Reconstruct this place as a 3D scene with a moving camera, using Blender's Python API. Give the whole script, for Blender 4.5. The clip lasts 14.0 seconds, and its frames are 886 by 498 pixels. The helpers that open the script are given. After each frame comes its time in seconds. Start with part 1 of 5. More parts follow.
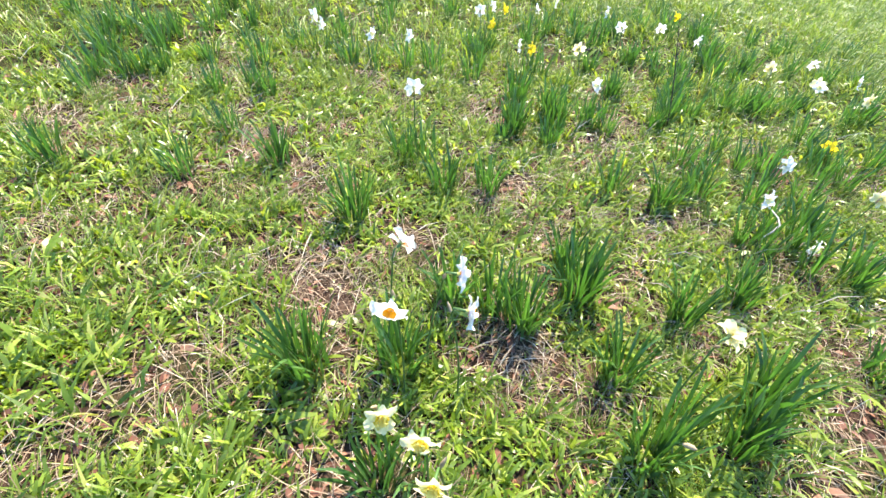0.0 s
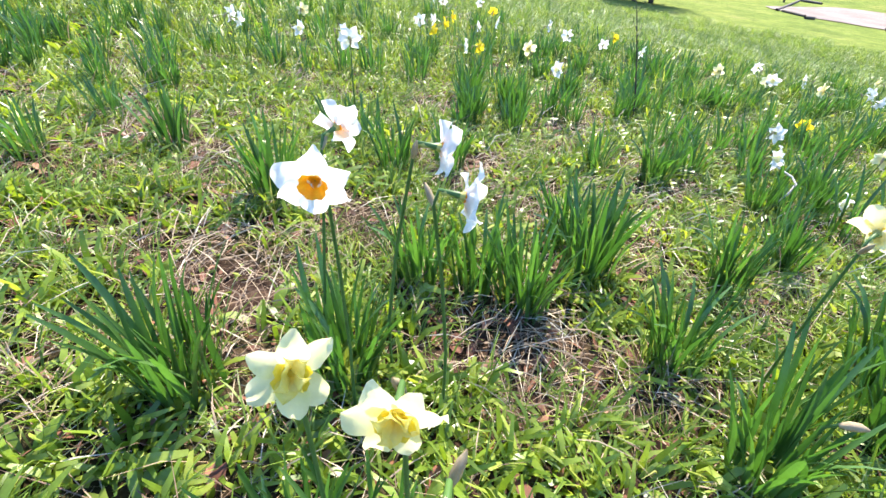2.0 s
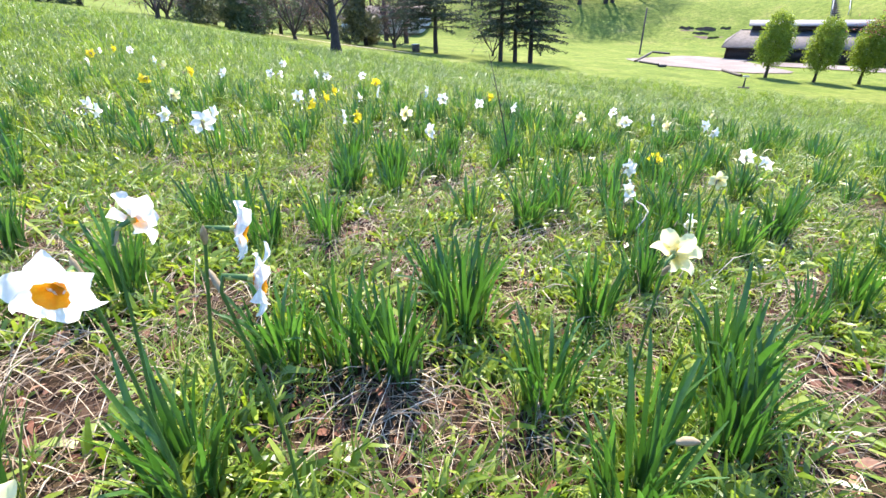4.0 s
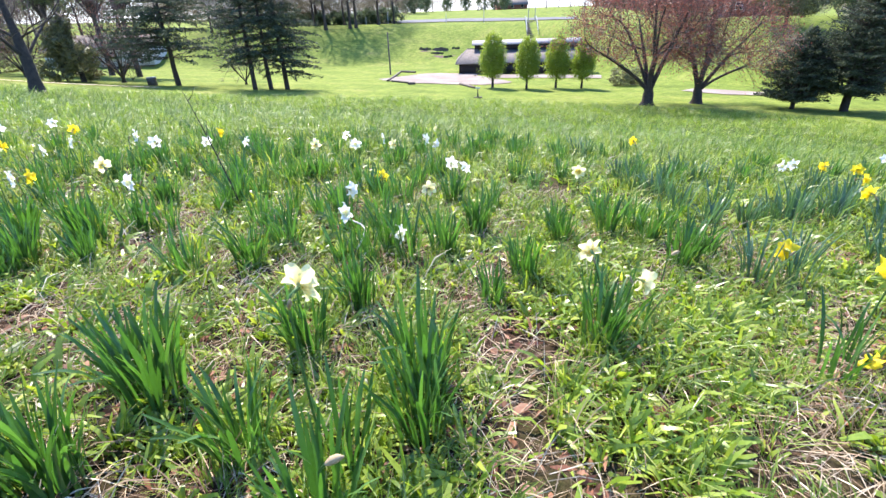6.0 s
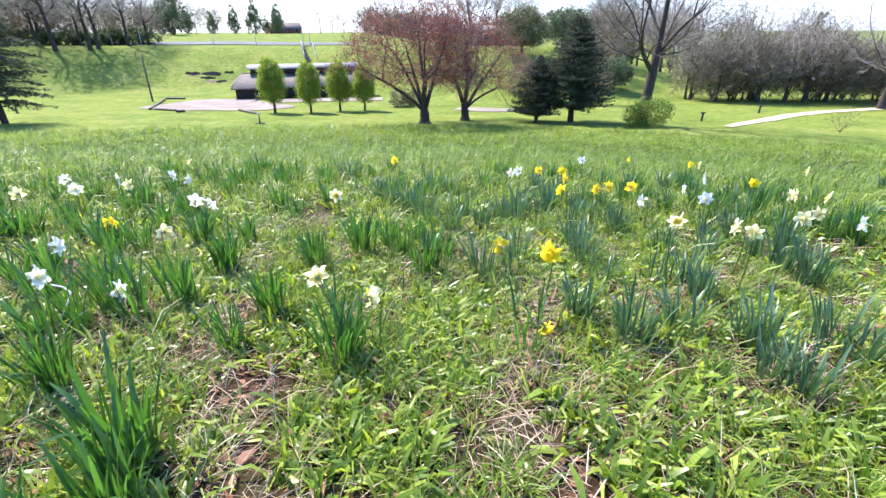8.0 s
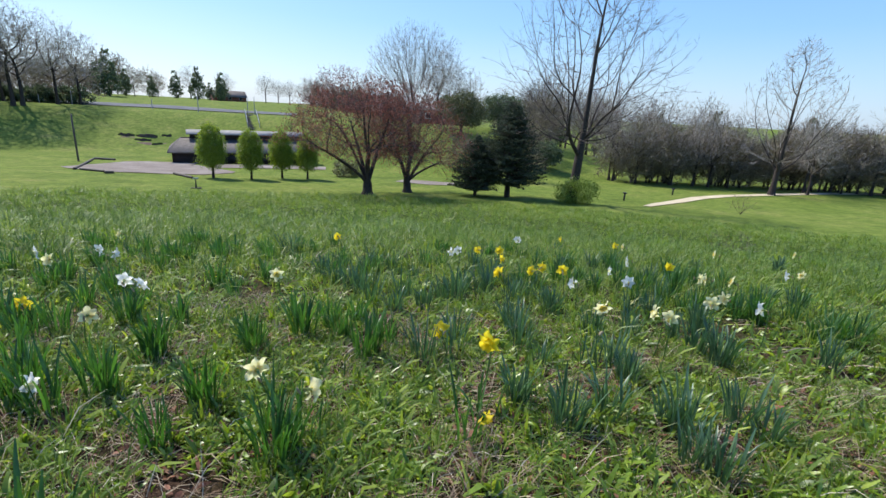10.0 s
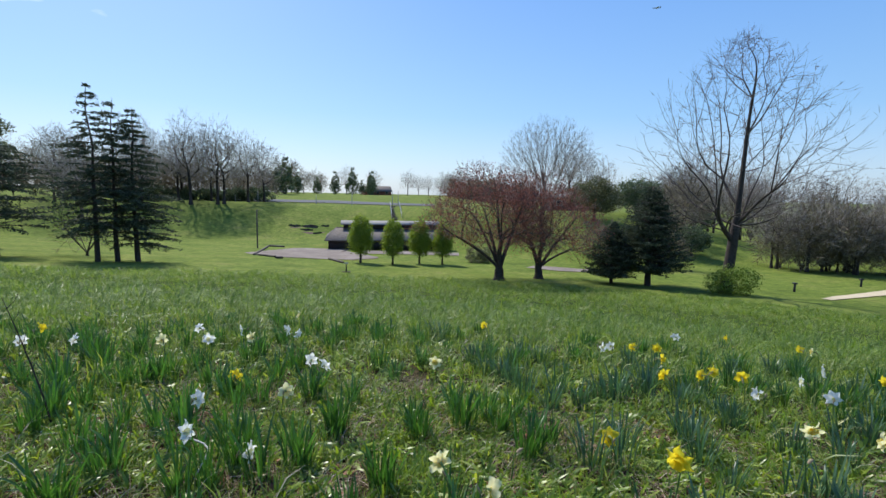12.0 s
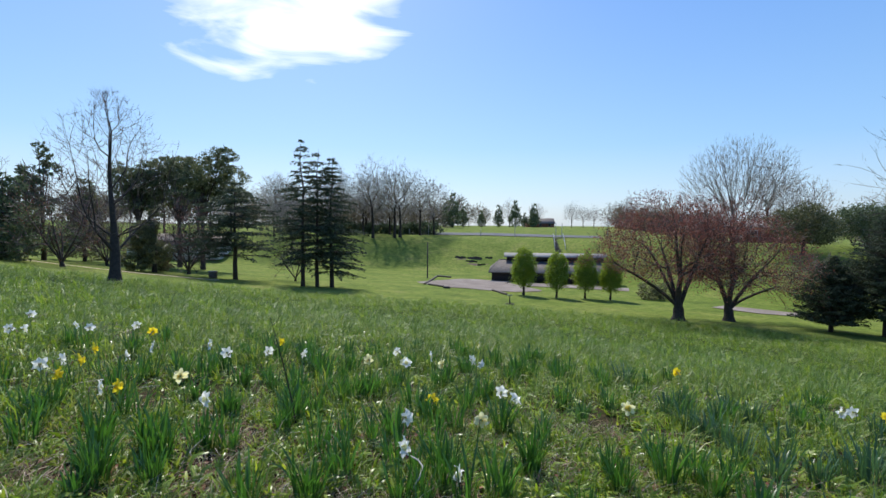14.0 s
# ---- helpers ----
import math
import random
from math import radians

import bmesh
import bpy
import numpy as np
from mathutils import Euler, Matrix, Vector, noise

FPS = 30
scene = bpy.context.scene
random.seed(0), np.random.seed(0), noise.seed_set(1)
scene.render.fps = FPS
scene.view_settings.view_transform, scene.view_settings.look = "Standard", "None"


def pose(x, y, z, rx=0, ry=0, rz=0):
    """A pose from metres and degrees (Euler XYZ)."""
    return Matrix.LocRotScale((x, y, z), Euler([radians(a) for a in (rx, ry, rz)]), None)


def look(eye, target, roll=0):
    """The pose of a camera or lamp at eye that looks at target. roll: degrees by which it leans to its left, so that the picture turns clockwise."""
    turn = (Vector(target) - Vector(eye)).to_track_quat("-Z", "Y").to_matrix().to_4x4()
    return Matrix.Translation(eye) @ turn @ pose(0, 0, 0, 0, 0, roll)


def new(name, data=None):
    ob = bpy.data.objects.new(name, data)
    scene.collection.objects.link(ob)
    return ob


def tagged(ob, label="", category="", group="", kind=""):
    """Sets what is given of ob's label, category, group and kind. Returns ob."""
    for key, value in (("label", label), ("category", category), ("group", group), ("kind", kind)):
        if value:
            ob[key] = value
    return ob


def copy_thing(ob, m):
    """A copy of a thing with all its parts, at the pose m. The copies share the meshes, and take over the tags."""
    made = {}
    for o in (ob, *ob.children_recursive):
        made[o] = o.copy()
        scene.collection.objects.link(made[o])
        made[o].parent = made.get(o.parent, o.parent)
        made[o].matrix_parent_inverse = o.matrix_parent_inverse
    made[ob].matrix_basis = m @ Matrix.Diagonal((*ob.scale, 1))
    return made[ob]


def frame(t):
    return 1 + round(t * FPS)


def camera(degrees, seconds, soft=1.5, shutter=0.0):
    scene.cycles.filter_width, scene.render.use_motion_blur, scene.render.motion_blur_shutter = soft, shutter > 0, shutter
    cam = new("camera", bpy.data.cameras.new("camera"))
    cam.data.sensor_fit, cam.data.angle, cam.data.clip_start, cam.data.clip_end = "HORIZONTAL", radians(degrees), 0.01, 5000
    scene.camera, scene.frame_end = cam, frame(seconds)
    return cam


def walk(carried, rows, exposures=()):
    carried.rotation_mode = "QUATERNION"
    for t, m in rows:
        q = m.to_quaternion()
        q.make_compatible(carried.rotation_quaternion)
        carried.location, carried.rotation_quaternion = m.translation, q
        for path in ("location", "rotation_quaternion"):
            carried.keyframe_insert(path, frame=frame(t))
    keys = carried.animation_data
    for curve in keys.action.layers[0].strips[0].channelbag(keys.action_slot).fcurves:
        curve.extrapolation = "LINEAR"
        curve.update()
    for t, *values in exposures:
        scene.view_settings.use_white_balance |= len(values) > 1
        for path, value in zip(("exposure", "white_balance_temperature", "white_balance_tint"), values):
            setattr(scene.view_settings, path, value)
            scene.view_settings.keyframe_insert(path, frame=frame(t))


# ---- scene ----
cam = camera(87.0, 14.0)
METRES, EYE, TILT, LEAN, TURN = 2.2, 1.55, -45.0, 0.5, 45.0
ROWS = [
    (0.0, 0.0, 0.0, 0.0, 0.0, 0.0, -0.0),
    (0.5, -0.0138, 0.1032, -0.0692, -1.88, 1.24, 1.47),
    (1.0, -0.0211, 0.1888, -0.1379, -2.95, 4.21, 2.77),
    (1.5, -0.0259, 0.2422, -0.1547, -4.5, 6.71, 3.56),
    (2.0, -0.0215, 0.2744, -0.1566, -6.13, 9.06, 4.55),
    (4.5, 0.0997, 0.2522, -0.1725, -16.43, 15.16, 19.01),
    (5.0, 0.1391, 0.2313, -0.1814, -22.84, 13.12, 23.99),
    (5.5, 0.1667, 0.2139, -0.192, -29.72, 10.75, 28.43),
    (6.0, 0.1968, 0.1953, -0.2087, -35.68, 8.41, 32.11),
    (6.5, 0.2227, 0.1769, -0.2264, -40.26, 6.53, 35.04),
    (7.0, 0.2375, 0.1515, -0.2447, -48.03, 2.57, 38.04),
    (7.5, 0.255, 0.1193, -0.268, -56.96, -2.37, 40.62),
    (8.0, 0.2674, 0.0962, -0.2874, -63.91, -6.34, 41.94),
    (10.5, 0.2366, 0.0587, -0.2376, -73.35, -1.42, 41.2),
    (11.0, 0.2216, 0.0701, -0.2201, -66.22, 6.15, 40.2),
    (11.5, 0.2026, 0.0843, -0.1953, -60.84, 12.0, 38.96),
    (12.0, 0.1813, 0.0906, -0.1743, -53.71, 18.62, 37.31),
    (12.5, 0.1617, 0.0988, -0.1567, -46.97, 23.91, 34.8),
    (13.0, 0.1432, 0.1119, -0.1446, -41.12, 27.88, 31.88),
    (13.5, 0.1213, 0.1188, -0.1328, -36.67, 31.04, 29.54),
    (14.0, 0.0981, 0.1196, -0.1246, -33.25, 33.69, 27.8),
]
EXPO = [(0.0, 1.82, 7100, 13), (2.0, 1.64, 6850, 14), (6.0, 1.62, 6600, 16), (8.2, 1.47, 6500, 16), (10.3, 0.26, 6400, 9), (14.0, 0.12, 6450, 9)]
walk(cam, [(t, pose(0, 0, EYE, TILT, LEAN, TURN) @ pose(METRES * x, METRES * y, METRES * z, 90 + pitch, roll, yaw)) for t, x, y, z, yaw, pitch, roll in ROWS], EXPO)

# ---- light ----
SUN = Vector((-0.209, 0.608, 0.766))
world = bpy.data.worlds.new("sky")
scene.world = world
world.use_nodes = True
wn = world.node_tree
sky = wn.nodes.new("ShaderNodeTexSky")
sky.sky_type = "NISHITA"
sky.sun_disc = False
sky.sun_elevation = math.asin(SUN.z)
sky.sun_rotation = math.atan2(SUN.x, SUN.y)
sky.air_density, sky.dust_density, sky.ozone_density = 1.0, 1.1, 4.0
back = wn.nodes["Background"]
back.inputs["Strength"].default_value = 0.14
# the clear blue of a dry spring day, paler towards the horizon
up = wn.nodes.new("ShaderNodeSeparateXYZ")
wn.links.new(wn.nodes.new("ShaderNodeTexCoord").outputs["Generated"], up.inputs[0])
blue = wn.nodes.new("ShaderNodeValToRGB")
for at, col in ((0.16, (0.28, 0.58, 1.0)), (0.45, (0.11, 0.37, 1.0))):
    blue.color_ramp.elements.new(at).color = (*col, 1)
blue.color_ramp.elements[0].color = (0.62, 0.79, 1.0, 1)
blue.color_ramp.elements[-1].color = (0.08, 0.26, 0.82, 1)
wn.links.new(up.outputs["Z"], blue.inputs[0])
bright = wn.nodes.new("ShaderNodeVectorMath")
bright.operation = "SCALE"
bright.inputs["Scale"].default_value = 6.8
wn.links.new(blue.outputs[0], bright.inputs[0])
tone = wn.nodes.new("ShaderNodeMix")
tone.data_type = "RGBA"
tone.inputs[0].default_value = 0.56
wn.links.new(sky.outputs[0], tone.inputs[6])
wn.links.new(bright.outputs[0], tone.inputs[7])
# thin cirrus streaks, gathered on the sunward side of the sky
way = wn.nodes.new("ShaderNodeTexCoord").outputs["Generated"]
bend = wn.nodes.new("ShaderNodeMapping")
bend.inputs["Rotation"].default_value = (0.0, radians(-22), radians(20))
bend.inputs["Scale"].default_value = (3.0, 3.0, 13.0)
wn.links.new(way, bend.inputs[0])
wisp = wn.nodes.new("ShaderNodeTexNoise")
wisp.inputs["Scale"].default_value, wisp.inputs["Detail"].default_value, wisp.inputs["Distortion"].default_value = 1.3, 6.0, 0.8
wn.links.new(bend.outputs[0], wisp.inputs["Vector"])
near_sun = wn.nodes.new("ShaderNodeVectorMath")
near_sun.operation = "DOT_PRODUCT"
near_sun.inputs[1].default_value = tuple(Vector((-0.31, 0.83, 0.47)).normalized())
wn.links.new(way, near_sun.inputs[0])
spread = wn.nodes.new("ShaderNodeMapRange")
spread.interpolation_type = "SMOOTHSTEP"
spread.inputs[1].default_value, spread.inputs[2].default_value, spread.inputs[3].default_value, spread.inputs[4].default_value = 0.955, 0.997, -0.22, 0.28
wn.links.new(near_sun.outputs["Value"], spread.inputs[0])
both = wn.nodes.new("ShaderNodeMath")
both.operation = "ADD"
wn.links.new(wisp.outputs["Fac"], both.inputs[0])
wn.links.new(spread.outputs[0], both.inputs[1])
thin = wn.nodes.new("ShaderNodeMapRange")
thin.inputs[1].default_value, thin.inputs[2].default_value, thin.inputs[4].default_value = 0.52, 0.80, 0.9
wn.links.new(both.outputs[0], thin.inputs[0])
cloud = wn.nodes.new("ShaderNodeMix")
cloud.data_type = "RGBA"
cloud.inputs[7].default_value = (9.5, 9.6, 9.8, 1)
wn.links.new(thin.outputs[0], cloud.inputs[0])
wn.links.new(tone.outputs[2], cloud.inputs[6])
wn.links.new(cloud.outputs[2], back.inputs[0])
lamp = bpy.data.lights.new("sun", "SUN")
lamp.energy, lamp.angle, lamp.color = 4.8, radians(0.6), (1.0, 0.95, 0.86)
new("sun", lamp).matrix_world = look(SUN * 100, (0, 0, 0))


# ---- materials ----
def ramp_node(nt, fac, stops):
    n = nt.nodes.new("ShaderNodeValToRGB")
    while len(n.color_ramp.elements) < len(stops):
        n.color_ramp.elements.new(0.5)
    for el, (p, c) in zip(n.color_ramp.elements, stops):
        el.position, el.color = p, (*c, 1)
    nt.links.new(fac, n.inputs[0])
    return n.outputs[0]


def noise_node(nt, scale, detail=4.0, vec=None, rough=0.6):
    n = nt.nodes.new("ShaderNodeTexNoise")
    n.inputs["Scale"].default_value, n.inputs["Detail"].default_value, n.inputs["Roughness"].default_value = scale, detail, rough
    if vec is None:
        vec = nt.nodes.new("ShaderNodeTexCoord").outputs["Object"]
    nt.links.new(vec, n.inputs["Vector"])
    return n.outputs["Fac"]


def mix_node(nt, fac, a, b, mode="MIX"):
    n = nt.nodes.new("ShaderNodeMix")
    n.data_type, n.blend_type = "RGBA", mode
    for sock, val in ((n.inputs[0], fac), (n.inputs[6], a), (n.inputs[7], b)):
        if isinstance(val, (int, float)):
            sock.default_value = val
        elif isinstance(val, tuple):
            sock.default_value = (*val, 1)
        else:
            nt.links.new(val, sock)
    return n.outputs[2]


def material(name, stops, source="noise", scale=3.0, rough=0.6, through_light=0.0, glow_tint=None, bump=0.0, bump_scale=40.0, spec=0.4, grain=0.25, grain_scale=60.0):
    """A surface whose colour runs along stops by island, object or noise, with fine grain, relief and, for leaves, light passing through."""
    m = bpy.data.materials.new(name)
    m.use_nodes = True
    nt = m.node_tree
    bsdf = nt.nodes["Principled BSDF"]
    if source == "island":
        fac = nt.nodes.new("ShaderNodeNewGeometry").outputs["Random Per Island"]
    elif source == "object":
        fac = nt.nodes.new("ShaderNodeObjectInfo").outputs["Random"]
    else:
        fac = noise_node(nt, scale)
    col = ramp_node(nt, fac, stops)
    if grain:
        g = ramp_node(nt, noise_node(nt, grain_scale), [(0.25, (1 - grain,) * 3), (0.75, (1 + grain * 0.6,) * 3)])
        col = mix_node(nt, 1.0, col, g, "MULTIPLY")
    nt.links.new(col, bsdf.inputs["Base Color"])
    bsdf.inputs["Roughness"].default_value = rough
    bsdf.inputs["Specular IOR Level"].default_value = spec
    if bump:
        b = nt.nodes.new("ShaderNodeBump")
        b.inputs["Strength"].default_value, b.inputs["Distance"].default_value = 1.0, bump
        nt.links.new(noise_node(nt, bump_scale), b.inputs["Height"])
        nt.links.new(b.outputs[0], bsdf.inputs["Normal"])
    if through_light:
        tl = nt.nodes.new("ShaderNodeBsdfTranslucent")
        tint = mix_node(nt, 1.0, col, glow_tint or (1, 1, 1), "MULTIPLY")
        nt.links.new(tint, tl.inputs["Color"])
        ms = nt.nodes.new("ShaderNodeMixShader")
        ms.inputs[0].default_value = through_light
        nt.links.new(bsdf.outputs[0], ms.inputs[1])
        nt.links.new(tl.outputs[0], ms.inputs[2])
        nt.links.new(ms.outputs[0], nt.nodes["Material Output"].inputs[0])
    return m


GRASS = material("meadow_grass", [(0.0, (0.075, 0.135, 0.016)), (0.4, (0.135, 0.225, 0.026)), (0.75, (0.21, 0.30, 0.045)), (1.0, (0.36, 0.36, 0.12))], "island", rough=0.42, through_light=0.38, glow_tint=(1.5, 1.5, 0.75), grain=0.35, grain_scale=2.5, spec=0.4)
FARGRASS = material("tall_field_grass", [(0.0, (0.075, 0.135, 0.022)), (0.5, (0.15, 0.245, 0.04)), (1.0, (0.29, 0.365, 0.085))], "island", rough=0.45, through_light=0.42, glow_tint=(1.5, 1.5, 0.75), grain=0.4, grain_scale=0.9, spec=0.35)
WEED = material("weed_leaves", [(0.0, (0.07, 0.125, 0.016)), (0.5, (0.19, 0.29, 0.03)), (1.0, (0.36, 0.43, 0.075))], "island", rough=0.36, through_light=0.39, glow_tint=(1.6, 1.55, 0.7), grain=0.2, grain_scale=90, spec=0.5)
STRAW = material("dry_straw", [(0.0, (0.15, 0.09, 0.055)), (0.45, (0.32, 0.225, 0.135)), (0.85, (0.52, 0.42, 0.28)), (1.0, (0.70, 0.62, 0.47))], "island", rough=0.7, through_light=0.2)
DEADLEAF = material("dead_leaves", [(0.0, (0.11, 0.04, 0.022)), (0.6, (0.24, 0.095, 0.05)), (1.0, (0.38, 0.20, 0.12))], "island", rough=0.75, through_light=0.15)
STRAP = material("daffodil_leaves", [(0.0, (0.035, 0.085, 0.022)), (0.5, (0.055, 0.13, 0.032)), (1.0, (0.10, 0.20, 0.055))], "object", rough=0.33, through_light=0.34, glow_tint=(1.35, 1.7, 0.6), spec=0.5, grain=0.25, grain_scale=35)
STRAPS = material("daffodil_foliage", [(0.0, (0.035, 0.085, 0.025)), (0.5, (0.055, 0.13, 0.038)), (1.0, (0.10, 0.20, 0.06))], "island", rough=0.33, through_light=0.34, glow_tint=(1.35, 1.7, 0.6), spec=0.5, grain=0.25, grain_scale=35)
BLUESTRAP = material("grey_green_daffodil_leaves", [(0.0, (0.045, 0.095, 0.048)), (0.5, (0.078, 0.148, 0.075)), (1.0, (0.14, 0.225, 0.12))], "object", rough=0.38, through_light=0.25, glow_tint=(1.2, 1.5, 0.7), spec=0.55, grain=0.25, grain_scale=35)
BLUESTRAPS = material("grey_green_daffodil_foliage", [(0.0, (0.045, 0.095, 0.048)), (0.5, (0.078, 0.148, 0.075)), (1.0, (0.14, 0.225, 0.12))], "island", rough=0.38, through_light=0.25, glow_tint=(1.2, 1.5, 0.7), spec=0.55, grain=0.25, grain_scale=35)
STEM = material("flower_stem", [(0.3, (0.06, 0.14, 0.03)), (0.7, (0.11, 0.20, 0.05))], rough=0.45, through_light=0.15)
WHITE_PETAL = material("white_petal", [(0.3, (0.84, 0.84, 0.81)), (0.7, (0.89, 0.89, 0.85))], scale=30, rough=0.5, through_light=0.6, grain=0.04, grain_scale=150)
CREAM_PETAL = material("cream_petal", [(0.3, (0.86, 0.81, 0.36)), (0.7, (0.89, 0.86, 0.54))], scale=30, rough=0.5, through_light=0.6, grain=0.05, grain_scale=150)
YELLOW_PETAL = material("yellow_petal", [(0.3, (0.86, 0.66, 0.02)), (0.7, (0.90, 0.76, 0.05))], scale=30, rough=0.5, through_light=0.6, grain=0.08, grain_scale=150)
ORANGE_CUP_MAT = material("orange_cup", [(0.3, (0.80, 0.28, 0.01)), (0.7, (0.84, 0.42, 0.02))], scale=80, rough=0.5, through_light=0.6, grain=0.1, grain_scale=200)
YELLOW_CUP_MAT = material("yellow_cup", [(0.3, (0.78, 0.58, 0.03)), (0.7, (0.84, 0.70, 0.12))], scale=80, rough=0.5, through_light=0.6, grain=0.1, grain_scale=200)
SOFT_YELLOW = material("soft_yellow_petal", [(0.3, (0.87, 0.73, 0.13)), (0.7, (0.89, 0.81, 0.30))], scale=60, rough=0.5, through_light=0.6, grain=0.08, grain_scale=150)
TUBE = material("yellow_green_flower_tube", [(0.3, (0.35, 0.38, 0.08)), (0.7, (0.52, 0.50, 0.14))], scale=60, rough=0.5, through_light=0.3)
SPATHE = material("papery_spathe", [(0.3, (0.36, 0.27, 0.15)), (0.7, (0.52, 0.42, 0.27))], scale=80, rough=0.7, through_light=0.3)
BARK = material("grey_brown_bark", [(0.3, (0.03, 0.023, 0.02)), (0.7, (0.07, 0.052, 0.044))], scale=6, rough=0.85, bump=0.03, bump_scale=14, grain_scale=25)
PALEBARK = material("pale_grey_bark", [(0.3, (0.12, 0.10, 0.09)), (0.7, (0.22, 0.18, 0.16))], scale=6, rough=0.85, bump=0.02, bump_scale=14, grain_scale=25)
TWIG = material("bare_twigs", [(0.0, (0.07, 0.05, 0.045)), (1.0, (0.16, 0.115, 0.10))], "island", rough=0.8)
PALETWIG = material("pale_twigs", [(0.0, (0.25, 0.215, 0.19)), (1.0, (0.38, 0.335, 0.30))], "island", rough=0.8)
REDBUD = material("reddish_spring_buds", [(0.0, (0.16, 0.055, 0.045)), (0.6, (0.30, 0.10, 0.075)), (1.0, (0.42, 0.17, 0.11))], "island", rough=0.6, through_light=0.4)
BROWNTWIG = material("brown_twigs", [(0.0, (0.12, 0.10, 0.07)), (0.6, (0.20, 0.165, 0.115)), (1.0, (0.29, 0.25, 0.17))], "island", rough=0.85, through_light=0.2)
CEDAR = material("dark_evergreen_sprays", [(0.0, (0.04, 0.058, 0.036)), (0.6, (0.068, 0.09, 0.055)), (1.0, (0.11, 0.13, 0.08))], "island", rough=0.7, through_light=0.3, spec=0.2)
BUD = material("budding_leaves", [(0.0, (0.18, 0.145, 0.085)), (0.6, (0.26, 0.22, 0.12)), (1.0, (0.33, 0.32, 0.14))], "island", rough=0.6, through_light=0.4)
NEEDLE = material("dark_needles", [(0.0, (0.058, 0.091, 0.049)), (0.6, (0.104, 0.146, 0.072)), (1.0, (0.169, 0.215, 0.098))], "island", rough=0.6, through_light=0.4)
PINE = material("pine_needles", [(0.0, (0.08, 0.10, 0.052)), (0.6, (0.14, 0.165, 0.08)), (1.0, (0.22, 0.24, 0.12))], "island", rough=0.6, through_light=0.4)
OLIVE = material("olive_leaves", [(0.0, (0.1, 0.106, 0.05)), (0.6, (0.163, 0.163, 0.073)), (1.0, (0.25, 0.237, 0.094))], "island", rough=0.6, through_light=0.25)
FRESH = material("fresh_spring_leaves", [(0.0, (0.13, 0.19, 0.035)), (0.5, (0.21, 0.29, 0.05)), (1.0, (0.30, 0.37, 0.08))], "island", rough=0.5, through_light=0.5, glow_tint=(1.3, 1.3, 0.6))
BUSH = material("bush_leaves", [(0.0, (0.10, 0.17, 0.02)), (0.5, (0.18, 0.27, 0.03)), (1.0, (0.28, 0.36, 0.06))], "island", rough=0.5, through_light=0.4)
SHINGLE = material("grey_shingles", [(0.3, (0.13, 0.115, 0.105)), (0.7, (0.19, 0.172, 0.16))], scale=2, rough=0.95, spec=0.05, bump=0.01, bump_scale=12)
PALEROOF = material("pale_metal_roof", [(0.3, (0.21, 0.205, 0.20)), (0.7, (0.29, 0.28, 0.27))], scale=2, rough=0.8, spec=0.1)
DARKWOOD = material("dark_stained_boards", [(0.3, (0.022, 0.016, 0.018)), (0.7, (0.045, 0.034, 0.034))], scale=4, rough=0.7)
BRICKRED = material("red_brick_wall", [(0.3, (0.20, 0.07, 0.05)), (0.7, (0.28, 0.11, 0.08))], scale=3, rough=0.85)
PALEWALL = material("pale_painted_wall", [(0.3, (0.50, 0.49, 0.46)), (0.7, (0.60, 0.59, 0.56))], scale=2, rough=0.7)
GLASS = material("dark_window_glass", [(0.3, (0.02, 0.025, 0.03)), (0.7, (0.04, 0.045, 0.05))], rough=0.08, spec=0.6)
GRAVEL = material("grey_gravel", [(0.3, (0.21, 0.175, 0.15)), (0.6, (0.28, 0.24, 0.21)), (0.75, (0.42, 0.38, 0.34))], scale=0.35, rough=1.0, spec=0.03, bump=0.02, bump_scale=12, grain_scale=8)
PALEPATH = material("pale_gravel_path", [(0.3, (0.50, 0.41, 0.27)), (0.7, (0.62, 0.53, 0.38))], scale=0.6, rough=1.0, spec=0.03, bump=0.02, bump_scale=12, grain_scale=8)
ASPHALT = material("worn_asphalt", [(0.3, (0.13, 0.13, 0.135)), (0.7, (0.19, 0.19, 0.19))], scale=0.3, rough=1.0, spec=0.05, grain_scale=10)
DRYSTEM = material("bleached_dry_stem", [(0.3, (0.50, 0.45, 0.38)), (0.7, (0.66, 0.61, 0.54))], scale=40, rough=0.7)
TIMBER = material("weathered_timber", [(0.3, (0.07, 0.055, 0.045)), (0.7, (0.14, 0.11, 0.09))], scale=4, rough=0.8)
BLACK = material("black_plastic", [(0.3, (0.012, 0.012, 0.012)), (0.7, (0.025, 0.025, 0.025))], rough=0.5)
METAL = material("grey_metal", [(0.3, (0.25, 0.26, 0.27)), (0.7, (0.35, 0.36, 0.37))], rough=0.4)
EARTH = material("bare_red_brown_earth", [(0.3, (0.08, 0.05, 0.035)), (0.7, (0.17, 0.11, 0.08))], scale=0.8, rough=0.95, bump=0.05, bump_scale=3)


